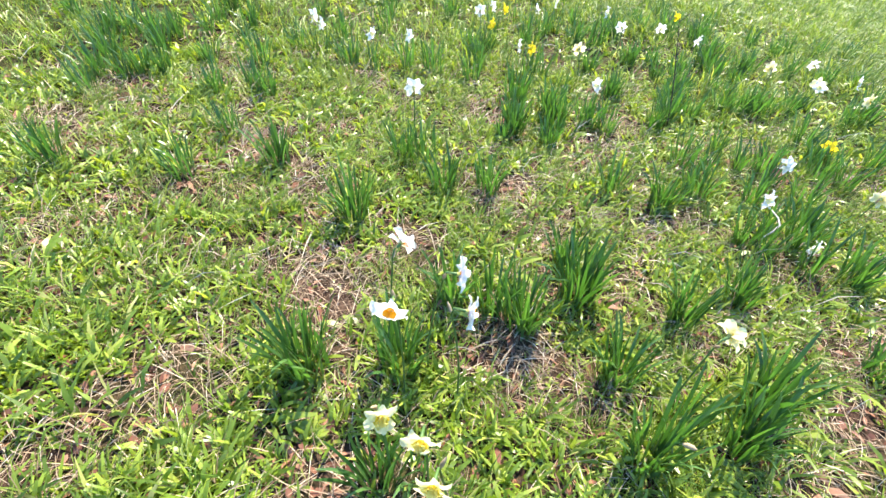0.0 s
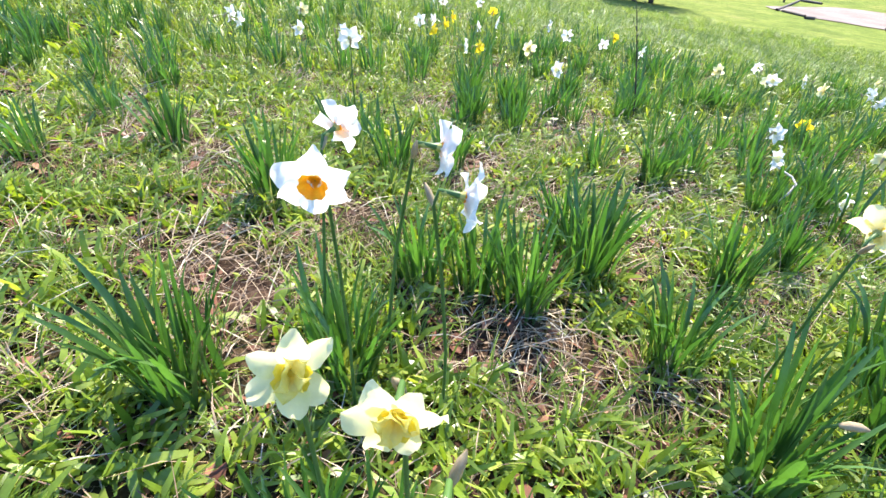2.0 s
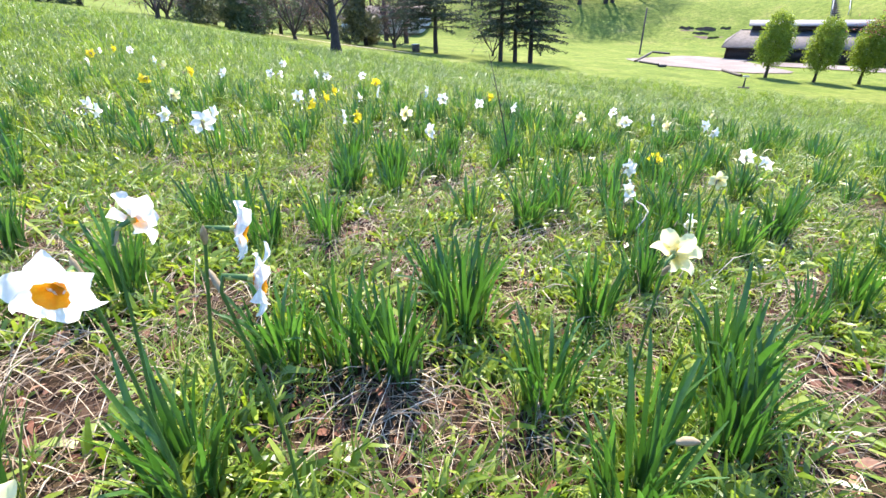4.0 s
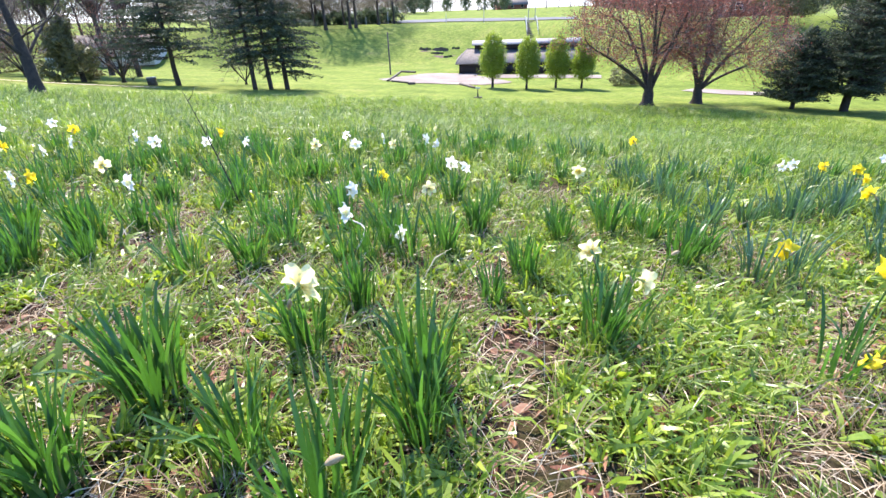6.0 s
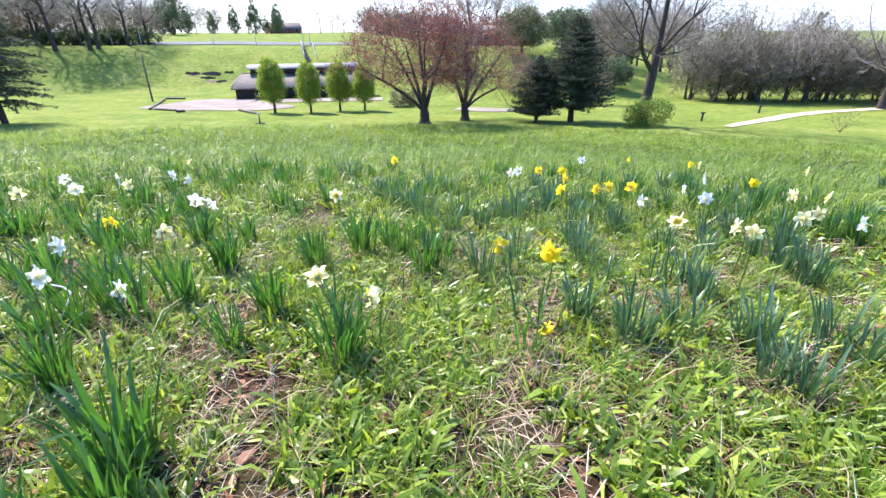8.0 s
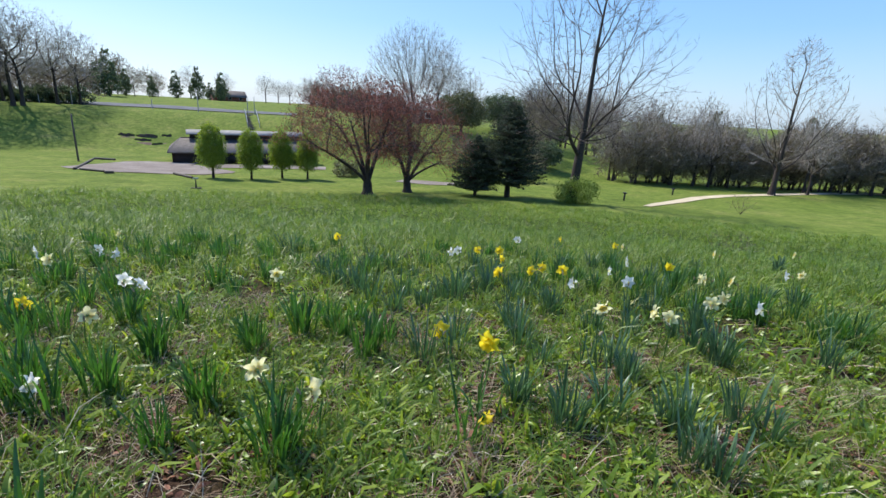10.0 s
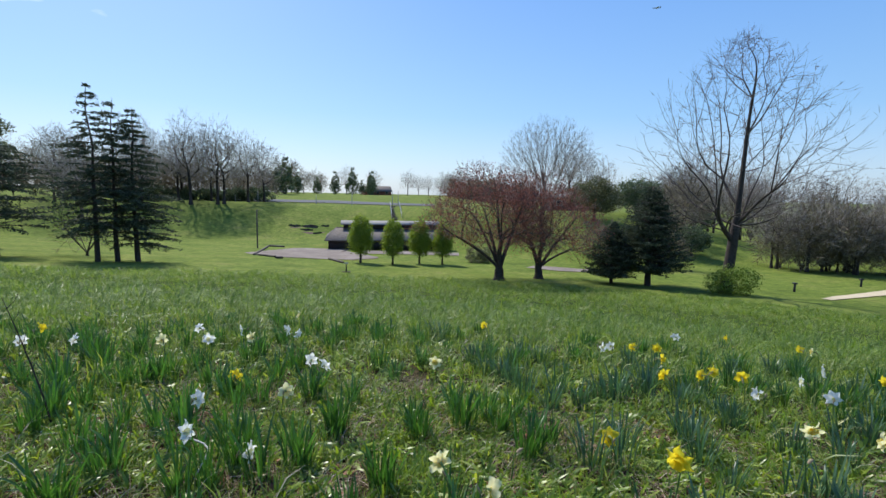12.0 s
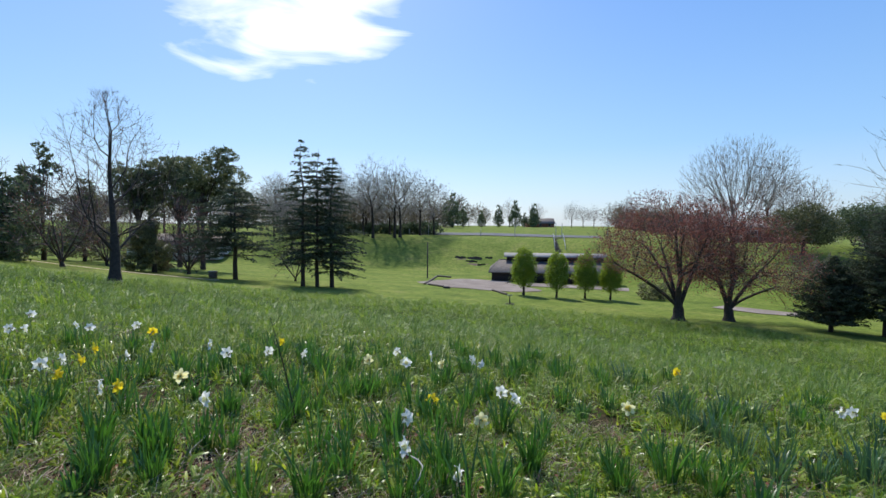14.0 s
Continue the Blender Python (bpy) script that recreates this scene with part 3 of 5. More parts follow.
def clump(x, y, count, size, separate):
    if -0.42 < x < 0.85 and -0.2 < y < 0.42:
        return
    root = thing("daffodil_clump", x, y, BLUE_LABEL if x > 1.75 else CLUMP_LABEL, "daffodil leaves", "daffodil leaf tufts", z=hz(x, y) - 0.012)
    if not separate:
        s = Shape()
    for i in range(count):
        v, f, green, blue_ = LEAVES[int(rng.integers(len(LEAVES)))]
        me = blue_ if x > 1.75 else green
        a = rng.uniform(0, 360)
        rr = 0.078 * size * math.sqrt(rng.uniform())
        m = pose(rr * math.cos(radians(a)), rr * math.sin(radians(a)), 0, 0, 0, a + rng.normal() * 40) @ Matrix.Scale(size * rng.uniform(0.65, 1.12), 4)
        if separate:
            ob = new("leaf", me)
            ob.parent = root
            ob.matrix_basis = m
        else:
            q = np.array(m)
            s.add(v @ q[:3, :3].T + q[:3, 3], f)
    if not separate:
        part("foliage", s.mesh("foliage", BLUESTRAPS if x > 1.75 else STRAPS, True), root)


def petal_mesh(mat, length, width, seed, blunt=0.0):
    """A broad oval petal with a small point, a crease down the middle and a wavy edge."""
    g = np.random.default_rng(seed)
    n, m = 8, 5
    t = np.linspace(0, 1, n)
    w = width / 2 * np.array([0.34, 0.68, 0.92, 1.0, 0.93, 0.74 + 0.14 * blunt, 0.42 + 0.3 * blunt, 0.04 + 0.3 * blunt])
    u = np.linspace(-1, 1, m)
    T, U = np.meshgrid(t, u, indexing="ij")
    W = np.repeat(w[:, None], m, 1)
    ph = g.uniform(0, 6.28, 3)
    x = 0.006 + T * length * (1 - 0.04 * U ** 2)
    z = 0.009 * np.sin(T * 2.4) - (0.004 + 0.005 * g.uniform()) * T ** 2 + 0.004 * U ** 2 * T - 0.0016 * (np.abs(U) < 0.1)
    z = z + 0.0032 * T * U * np.sin(5 * T + ph[0]) + 0.0022 * np.abs(U) * np.sin(9 * T + ph[1]) + 0.006 * g.normal() * T * U
    v = np.stack([x, U * W + 0.003 * g.normal() * T ** 2, z], -1).reshape(-1, 3)
    f = [(i * m + q, i * m + q + 1, i * m + q + m + 1, i * m + q + m) for i in range(n - 1) for q in range(m - 1)]
    return mesh_from("petal", v, f, mat, True)


def cup_mesh(mat, long, r0, r1, frill):
    k, rows = 18, 6
    v = []
    for i in range(rows):
        t = max(i - 1, 0) / (rows - 2)
        for j in range(k):
            a = j * 2 * math.pi / k
            r = r0 + (r1 - r0) * t ** 1.6 + frill * t ** 3 * math.sin(a * 6 + 0.7)
            if i == 0:
                r = 0.0006
            v.append((r * math.cos(a), r * math.sin(a), 0.002 + long * t + frill * 0.8 * t ** 3 * math.cos(a * 5)))
    f = [(i * k + j, i * k + (j + 1) % k, (i + 1) * k + (j + 1) % k, (i + 1) * k + j) for i in range(rows - 1) for j in range(k)]
    return mesh_from("cup", v, f, mat, True)


def spathe_mesh():
    s = Shape()
    s.tube([(0, 0, 0), (0, 0, 0.012), (0, 0, 0.026), (0, 0, 0.036)], [0.003, 0.0055, 0.0045, 0.001], 6)
    return s.mesh("spathe", SPATHE, True)


SPATHE_MESH = spathe_mesh()
def tube_mesh():
    s = Shape()
    s.tube([(0, 0, -0.034), (0, 0, -0.028), (0, 0, -0.022), (0, 0, -0.008), (0, 0, 0.002)], [0.0032, 0.0052, 0.0036, 0.0042, 0.0085], 8)
    return s.mesh("flower_tube", TUBE, True)


TUBE_MESH = tube_mesh()
INNER = [petal_mesh(SOFT_YELLOW, 0.030, 0.026, 90 + i) for i in range(3)]
KINDS = {
    "orange": ([petal_mesh(WHITE_PETAL, 0.047, 0.040, i, 0.3) for i in range(4)], cup_mesh(ORANGE_CUP_MAT, 0.018, 0.009, 0.019, 0.0022), 1.0, "white daffodil with a frilled orange cup on a green stem"),
    "cream": ([petal_mesh(CREAM_PETAL, 0.047, 0.034, 10 + i, 0.9) for i in range(4)], cup_mesh(YELLOW_CUP_MAT, 0.018, 0.009, 0.020, 0.0035), 1.0, "pale cream daffodil with a ruffled yellow cup"),
    "white": ([petal_mesh(WHITE_PETAL, 0.045, 0.032, 20 + i) for i in range(4)], cup_mesh(CREAM_PETAL, 0.018, 0.008, 0.017, 0.003), 1.0, "white daffodil with a pale cup on a green stem"),
    "yellow": ([petal_mesh(YELLOW_PETAL, 0.043, 0.033, 30 + i) for i in range(4)], cup_mesh(YELLOW_PETAL, 0.034, 0.010, 0.021, 0.0035), 1.0, "bright yellow trumpet daffodil on a green stem"),
}


def daffodil(kind, x, y, h, heading=None, nod=None, size=1.0):
    """One flower: a stem that bends over at the neck, six petals, a cup and a papery sheath."""
    petals, cup, k, label = KINDS[kind]
    # most blooms turn towards the sun
    a = radians(85 + rng.normal() * 42 if rng.uniform() < 0.68 else rng.uniform(0, 360)) if heading is None else radians(heading)
    nod = radians(rng.uniform(-25, 15) if nod is None else nod)
    face = Vector((math.cos(a) * math.cos(nod), math.sin(a) * math.cos(nod), math.sin(nod)))
    fx, fy = rng.normal() * 0.03, rng.normal() * 0.03
    bx, by = x - face.x * 0.05 + fx, y - face.y * 0.05 + fy
    base = hz(bx, by)
    root = thing("daffodil", bx, by, label, "daffodil", "daffodils in bloom", z=base - 0.01)
    top = Vector((x - bx, y - by, hz(x, y) + h - base + 0.01))
    neck = top - face * 0.032
    low = Vector((0, 0, 0))
    shoulder = Vector((neck.x - face.x * 0.012, neck.y - face.y * 0.012, neck.z - 0.022))
    bow = Vector((rng.normal() * 0.008, rng.normal() * 0.008, 0))
    path = [low, low.lerp(shoulder, 0.35) + bow, low.lerp(shoulder, 0.7) + bow * 0.8, shoulder, neck - face * 0.004 + Vector((0, 0, 0.003)), top - face * 0.004]
    s = Shape()
    s.tube(path, [0.0036, 0.0034, 0.0032, 0.0028, 0.0030, 0.0055], 6)
    part("stem", s.mesh("stem", STEM, True), root, "green stem")
    turn = face.to_track_quat("Z", "Y").to_matrix().to_4x4()
    spin = rng.uniform(0, 60)
    for i in range(6):
        ob = part("petal", petals[(i + int(spin)) % 4], root)
        ob.matrix_basis = Matrix.Translation(top) @ turn @ pose(0, 0, 0.0022 * (i % 2), 0, 0, spin + i * 60 + rng.normal() * 6) @ pose(0, 0, 0, rng.normal() * 6, -8 + rng.normal() * 7) @ Matrix.Scale(size * k * rng.uniform(0.92, 1.08), 4)
    if kind == "cream":
        for i in range(6):
            ob = part("petal", INNER[i % 3], root, "soft yellow inner petal")
            ob.matrix_basis = Matrix.Translation(top + face * 0.004) @ turn @ pose(0, 0, 0, 0, 0, spin + 30 + i * 60 + rng.normal() * 8) @ pose(0, 0, 0, rng.normal() * 12, -38 + rng.normal() * 12) @ Matrix.Scale(size * rng.uniform(0.75, 1.0), 4)
    ob = part("cup", cup, root, "ruffled cup")
    ob.matrix_basis = Matrix.Translation(top) @ turn @ Matrix.Scale(size * k, 4)
    ob = part("flower_tube", TUBE_MESH, root, "yellow-green flower tube")
    ob.matrix_basis = Matrix.Translation(top) @ turn @ Matrix.Scale(size * k, 4)
    ob = part("spathe", SPATHE_MESH, root, "papery brown sheath")
    ob.matrix_basis = Matrix.Translation(shoulder) @ pose(0, 0, 0, rng.uniform(-40, 40), rng.uniform(-40, 40))


ORANGE_CUP_A = [(-0.81, 0.62, 0.54), (-0.62, 0.42, 0.57), (-0.59, 0.64, 0.57), (-0.5, 0.58, 0.54)]
CREAM_A = [(-0.44, 0.23, 0.51), (-0.34, 0.26, 0.51), (0.03, 1.11, 0.5), (0.87, 1.78, 0.31), (1.04, 1.7, 0.23), (2.56, 1.61, 0.37), (-4.92, 3.61, 0.27), (-3.48, 2.63, 0.27), (-1.79, 3.22, 0.27), (-0.76, 4.52, 0.23), (-0.4, 4.49, 0.23), (-0.04, 4.43, 0.23), (0.35, 5.76, 0.23), (1.36, 3.56, 0.23), (0.27, 3.06, 0.23), (5.5, 3.59, 0.26), (3.03, 1.58, 0.26), (3.06, 1.51, 0.26), (4.5, 2.12, 0.26), (4.65, 2.13, 0.26), (6.57, 3.02, 0.26), (3.74, 1.62, 0.26), (3.95, 1.64, 0.26), (4.75, 1.96, 0.26), (8.05, 2.69, 0.26)]
CREAM_B = [(6.1, 1.95, 0.26), (-0.26, 0.22, 0.49)]
WHITE_A = [(-0.16, 2.49, 0.21), (-0.2, 2.96, 0.21), (0.12, 2.37, 0.14), (-1.68, 1.46, 0.43), (0.43, 3.51, 0.26), (-3.25, 1.88, 0.27), (-5.84, 3.4, 0.27), (-6.68, 4.45, 0.27), (-5.74, 4.09, 0.27), (-4.08, 3.62, 0.27), (-2.62, 2.24, 0.27), (-2.78, 2.04, 0.27), (-4.15, 4.32, 0.27), (-4.18, 4.49, 0.27), (-2.7, 3.12, 0.27), (-2.76, 3.34, 0.27), (-2.14, 2.92, 0.27), (-2.63, 3.81, 0.27), (-3.34, 4.93, 0.27), (-2.59, 4.1, 0.27), (-2.1, 4.11, 0.27), (-1.81, 3.88, 0.27), (-1.35, 2.77, 0.27), (-3.83, 4.89, 0.27), (-3.9, 4.82, 0.27)]
WHITE_B = [(-3.1, 1.84, 0.27), (-7.0, 4.23, 0.27), (-4.64, 5.05, 0.27), (-1.74, 4.54, 0.23), (-1.38, 4.55, 0.23), (-0.52, 4.79, 0.23), (-0.36, 4.31, 0.23), (-0.17, 4.86, 0.23), (0.23, 4.69, 0.23), (0.32, 4.88, 0.23), (0.51, 3.38, 0.23), (3.22, 4.03, 0.26), (3.31, 4.01, 0.26), (4.5, 4.41, 0.26), (3.34, 2.47, 0.26), (4.15, 2.74, 0.26), (4.55, 2.85, 0.26), (3.67, 2.22, 0.26), (3.89, 1.38, 0.26), (5.91, 1.98, 0.26)]
YELLOW_A = [(-0.08, 3.59, 0.15), (1.73, 1.51, 0.39), (1.91, 2.15, 0.18), (1.62, 1.37, 0.13), (3.51, 3.92, 0.23), (-6.37, 3.77, 0.27), (-7.24, 4.56, 0.27), (-4.3, 2.98, 0.27), (-4.3, 3.43, 0.27), (-2.5, 3.01, 0.27), (-2.73, 3.46, 0.27), (-2.92, 3.82, 0.27), (-2.03, 2.92, 0.27), (-3.17, 4.93, 0.27), (-1.8, 4.96, 0.23), (2.39, 5.08, 0.23), (3.82, 3.95, 0.26), (3.44, 3.48, 0.26), (2.88, 2.82, 0.26), (3.37, 2.96, 0.26), (3.58, 3.06, 0.26), (5.77, 4.84, 0.26), (3.4, 2.65, 0.26), (5.85, 3.96, 0.26), (4.64, 2.47, 0.26)]
CLUMPS_A = [(-0.96, 0.27), (-0.75, 0.51), (-0.72, 0.98), (-0.18, 1.1), (0.05, 0.89), (-0.5, 0.2), (-0.51, 1.31), (-0.57, 1.01), (-1.52, 0.89), (-2.12, 0.85), (-1.41, 1.4), (-1.58, 2.2), (-0.01, 1.86), (0.25, 1.18), (-1.47, 2.52), (0.25, 1.39), (-1.27, 1.59), (-1.68, 2.34), (-1.34, 2.25), (-0.65, 1.44), (-0.86, 0.9), (-0.14, 1.56), (0.35, 2.45), (0.53, 1.92), (0.71, 2.17), (0.88, 1.63), (1.51, 2.67), (0.06, 2.54), (1.01, 2.67), (-1.47, 3.21), (-2.52, 2.98), (-1.77, 1.44), (-0.57, 2.24), (-2.45, 2.81), (-1.85, 2.55), (-1.82, 3.48), (-0.66, 4.01), (-0.46, 4.27), (-1.31, 4.65), (0.56, 2.82)]
CLUMPS_B = [(1.02, 2.85), (1.37, 3.08), (1.52, 2.88), (1.93, 4.23), (2.64, 4.21), (1.94, 5.42), (2.51, 4.34), (2.28, 2.96), (2.89, 3.34), (-1.03, 3.08), (1.32, 2.77), (1.54, 2.33), (0.08, 2.73), (-0.14, 2.3), (0.37, 4.31), (-0.01, 4.62), (3.16, 3.29), (1.95, 1.54), (2.01, 1.28), (4.52, 3.68), (2.65, 1.45), (3.57, 1.75), (3.89, 1.74), (3.36, 1.33), (5.4, 1.93), (6.7, 3.3), (4.96, 3.58), (2.34, 4.19), (2.21, 4.47), (3.07, 2.03), (5.27, 1.66), (3.64, 4.15), (4.89, 2.82), (8.01, 2.83)]
for (x, y, h), (heading, nod) in zip(ORANGE_CUP_A, [(98, 8), (-52, -2), (48, -14), (40, -14)]):
    daffodil("orange", x, y, h, heading, nod, 0.98)
FACES = {0: (-30, 22), 1: (-55, 12), 2: (70, 8), 3: (95, 5), 4: (5, -25), 26: (-60, 10)}
for i, (x, y, h) in enumerate(CREAM_A + CREAM_B):
    heading, nod = FACES.get(i, (None, None))
    daffodil("cream", x, y, h + rng.uniform(-0.03, 0.05) * (4 < i < 25), heading, nod, 0.82 if i in (0, 1, 26) else 1.0)
for i, (x, y, h) in enumerate(WHITE_A + WHITE_B):
    daffodil("white", x, y, h + rng.uniform(-0.03, 0.05) * (h > 0.21), {0: -30, 1: 60, 2: -15}.get(i), size=1.05)
for i, (x, y, h) in enumerate(YELLOW_A):
    daffodil("yellow", x, y, h + rng.uniform(-0.03, 0.05) * (h > 0.2), heading={1: -150, 3: -30}.get(i), nod={1: -18, 3: -48}.get(i), size={1: 1.2, 3: 0.8}.get(i, 1.12))

for x, y in CLUMPS_A + CLUMPS_B:
    near = math.hypot(x, y) < 3.3
    clump(x, y, int(rng.integers(44, 70)), rng.uniform(0.62, 0.9) + (0.1 if math.hypot(x, y) < 1.9 else 0.0), near)
# every standing flower has its own leaves at its foot
for x, y, h in CREAM_A[:8] + CREAM_B + WHITE_A + YELLOW_A:
    if rng.uniform() < 0.75:
        clump(x + rng.normal() * 0.06, y + rng.normal() * 0.06, int(rng.integers(12, 22)), 0.85, math.hypot(x, y) < 2.6)
# leaf tufts that have no flower, scattered over the bed
gx, gy = in_view(500, 2.3, 6.6, -78, 92)
gx, gy = patchy(gx, gy, 0.55, 0.1, 1.1, 21)
bed = Shape()
for x, y in zip(gx, gy):
    x, y = float(x), float(y)
    if math.hypot(x, y) < 4.6:
        clump(x, y, int(rng.integers(26, 46)), rng.uniform(0.6, 0.88), False)
        continue
    size = rng.uniform(0.6, 0.85)
    for i in range(int(rng.integers(28, 46))):
        v, f = LEAVES[int(rng.integers(len(LEAVES)))][:2]
        a, rr = rng.uniform(0, 360), 0.075 * size * math.sqrt(rng.uniform())
        q = np.array(pose(x + rr * math.cos(radians(a)), y + rr * math.sin(radians(a)), hz(x, y) - 0.01, 0, 0, a + rng.normal() * 40) @ Matrix.Scale(size * rng.uniform(0.65, 1.12), 4))
        bed.add(v @ q[:3, :3].T + q[:3, 3], f)
tagged(new("daffodil_leaf_bed", bed.mesh("daffodil_leaf_bed", STRAPS, True)), "far tufts of blue-green daffodil leaves in the meadow", "daffodil leaves", kind="stuff")


# ---- small things among the flowers ----
def stalk(x, y, tall, lean, r, twigs, mat, name, label):
    ob = thing(name, x, y, label, "dry stalk", z=hz(x, y) - 0.02)
    s = Shape()
    pts = [Vector((lean[0] * t ** 1.3, lean[1] * t, tall * t)) for t in (0, 0.25, 0.5, 0.75, 1.0)]
    s.tube(pts, [r, r * 0.85, r * 0.7, r * 0.5, r * 0.25], 6)
    part("stem", s.mesh("stem", mat, True), ob)
    for i in range(twigs):
        t = rng.uniform(0.35, 0.95)
        p = Vector((lean[0] * t ** 1.3, lean[1] * t, tall * t))
        a = rng.uniform(0, 6.28)
        q = Shape()
        q.tube([p, p + Vector((0.03 * math.cos(a), 0.03 * math.sin(a), 0.03)), p + Vector((0.05 * math.cos(a), 0.05 * math.sin(a), 0.075))], [r * 0.4, r * 0.3, r * 0.15], 4)
        part("twig", q.mesh("twig", mat, True), ob)


stalk(-0.97, 3.19, 0.78, (-0.15, -0.06), 0.0055, 9, BARK, "bare_sapling", "thin bare dark sapling standing in the flower bed")
b = thing("dry_stem", -0.13, 2.33, "bent bleached dry stem below a white daffodil", "dry stalk", z=hz(-0.13, 2.33) - 0.01)
s = Shape()
s.tube([(0.0, -0.06, 0.0), (0.03, 0.0, 0.05), (0.075, 0.06, 0.115), (0.085, 0.09, 0.145), (0.06, 0.12, 0.16), (-0.005, 0.155, 0.175)], [0.0042, 0.0046, 0.0048, 0.0046, 0.0042, 0.0038], 6)
part("stem", s.mesh("stem", DRYSTEM, True), b)
v, f = leaf_mesh(0.085, 0.065, 0.9, 0.9, 5)
dl = thing("dead_leaf", 2.96, 0.89, "curled pinkish-brown dead leaf lying in the grass", "dead leaf", z=hz(2.96, 0.89) + 0.02)
part("blade", mesh_from("blade", v, f, DEADLEAF, True), dl)


def bud(x, y, h):
    b = thing("daffodil_bud", x, y, "closed buff daffodil bud on a green stem", "daffodil", "daffodils in bloom", z=hz(x, y) - 0.01)
    s = Shape()
    s.tube([(0, 0, 0), (0.01, 0, h * 0.5), (0.015, 0.005, h - 0.03), (0.03, 0.005, h - 0.01)], [0.0036, 0.0033, 0.003, 0.003], 6)
    part("stem", s.mesh("stem", STEM, True), b)
    s = Shape()
    s.tube([(0.03, 0.005, h - 0.012), (0.042, 0.006, h - 0.004), (0.055, 0.007, h + 0.002), (0.066, 0.008, h + 0.003)], [0.004, 0.0085, 0.0075, 0.002], 8)
    part("bud", s.mesh("bud", SPATHE, True), b, "closed buff bud")


bud(0.06, 0.88, 0.25)
bud(2.62, 1.66, 0.22)
bud(1.30, 2.06, 0.2)

# ---- trees ----
def span_tree(points, stems, thrift):
    """Joins crown points to the stems, each to the node that gives the shortest branch and the shortest way to the foot."""
    pos, par, run, roots = [], [], [], []
    for path, join in stems:
        for i, p in enumerate(path):
            q = len(pos)
            up = (q - 1 if i else join)
            pos.append(np.asarray(p, float))
            par.append(up)
            run.append(0.0 if up < 0 else run[up] + np.linalg.norm(pos[q] - pos[up]))
    k, n = len(pos), len(points)
    P = np.concatenate([np.array(pos), points])
    par = np.concatenate([np.array(par), np.full(n, -1)])
    run = np.concatenate([np.array(run), np.zeros(n)])
    best, link = np.full(n, 1e9), np.zeros(n, int)
    for q in range(k):
        c = np.linalg.norm(points - P[q], axis=1) + thrift * run[q]
        m = c < best
        best[m], link[m] = c[m], q
    for step in range(n):
        i = int(np.argmin(best))
        q = k + i
        par[q] = link[i]
        run[q] = run[link[i]] + np.linalg.norm(P[q] - P[link[i]])
        best[i] = np.inf
        c = np.linalg.norm(points - P[q], axis=1) + thrift * run[q]
        m = (c < best) & np.isfinite(best)
        best[m], link[m] = c[m], q
    return P, par, run


def grow(points, stems, thrift, foot_radius, tip_radius, fine, g, smooth=2):
    """Wood and twig shapes of a tree through its crown points, and its tips with their directions."""
    P, par, run = span_tree(points, stems, thrift)
    n = len(P)
    order = np.argsort(run, kind="stable")[::-1]
    tips = np.zeros(n)
    kids = [[] for i in range(n)]
    for q in order:
        if not kids[q]:
            tips[q] = 1
        if par[q] >= 0:
            tips[par[q]] += tips[q]
            kids[par[q]].append(int(q))
    main = np.array([max(c, key=lambda a: tips[a]) if c else i for i, c in enumerate(kids)])
    for r in range(smooth):
        has = (par >= 0) & (main != np.arange(n))
        Q = P.copy()
        Q[has] = 0.5 * P[has] + 0.25 * P[par[has]] + 0.25 * P[main[has]]
        P = Q
    power = math.log(max(foot_radius / tip_radius, 1.01)) / math.log(max(tips[par < 0].max(), 2))
    rad = np.maximum(tip_radius * tips ** power * (1 - 0.62 * run / run.max()), tip_radius * 0.8)
    wood, twigs = Shape(), Shape()
    todo = [int(q) for q in np.nonzero(par < 0)[0]]
    while todo:
        q = todo.pop()
        chain = [q] if par[q] < 0 else [int(par[q]), q]
        while kids[chain[-1]]:
            a = chain[-1]
            if not (len(chain) > 1 and a == chain[0]):
                todo += [c for c in kids[a] if c != main[a]]
            chain.append(int(main[a]))
        if len(chain) < 2:
            continue
        r = rad[chain].copy()
        if par[q] >= 0:
            r[0] = min(r[0], r[1] * 1.15)
        else:
            r[0] *= 1.5
        r[-1] = tip_radius * 0.5
        big_ = r.max()
        (twigs if big_ < fine else wood).tube(P[chain], r, 9 if big_ > 0.15 else 6 if big_ > 0.06 else 4 if big_ > fine else 3)
    ends = np.nonzero((tips <= 2) & (par >= 0))[0]
    way_ = P[ends] - P[par[ends]]
    way_ /= np.linalg.norm(way_, axis=1)[:, None] + 1e-9
    return wood, twigs, P[ends], way_


def dome(n, g, centre, radii, low, hollow=0.45, lump=0.18):
    """Points in a rounded, slightly lumpy crown; low: how far down its lower side reaches, -1 to 1."""
    d = g.normal(size=(n * 4, 3))
    d /= np.linalg.norm(d, axis=1)[:, None]
    d = d[d[:, 2] > low][:n]
    ph = g.uniform(0, 6.28, 6)
    bump = 1 + lump * (np.sin(3.1 * d[:, 0] + 4 * d[:, 2] + ph[0]) * np.sin(3.7 * d[:, 1] + ph[1]) + 0.6 * np.sin(7 * d[:, 0] + ph[2]) * np.sin(8 * d[:, 1] + 6 * d[:, 2] + ph[3]))
    r = (hollow + (1 - hollow) * g.uniform(size=len(d)) ** 0.6) * bump
    return np.asarray(centre) + d * r[:, None] * np.asarray(radii)


def arc(a, b, sag, k=6):
    """A bowed line from a to b; sag lifts its middle."""
    t = np.linspace(0, 1, k)[:, None]
    a, b = np.asarray(a, float), np.asarray(b, float)
    return a + (b - a) * t + np.array([0, 0, 1.0]) * sag * np.sin(np.pi * t)


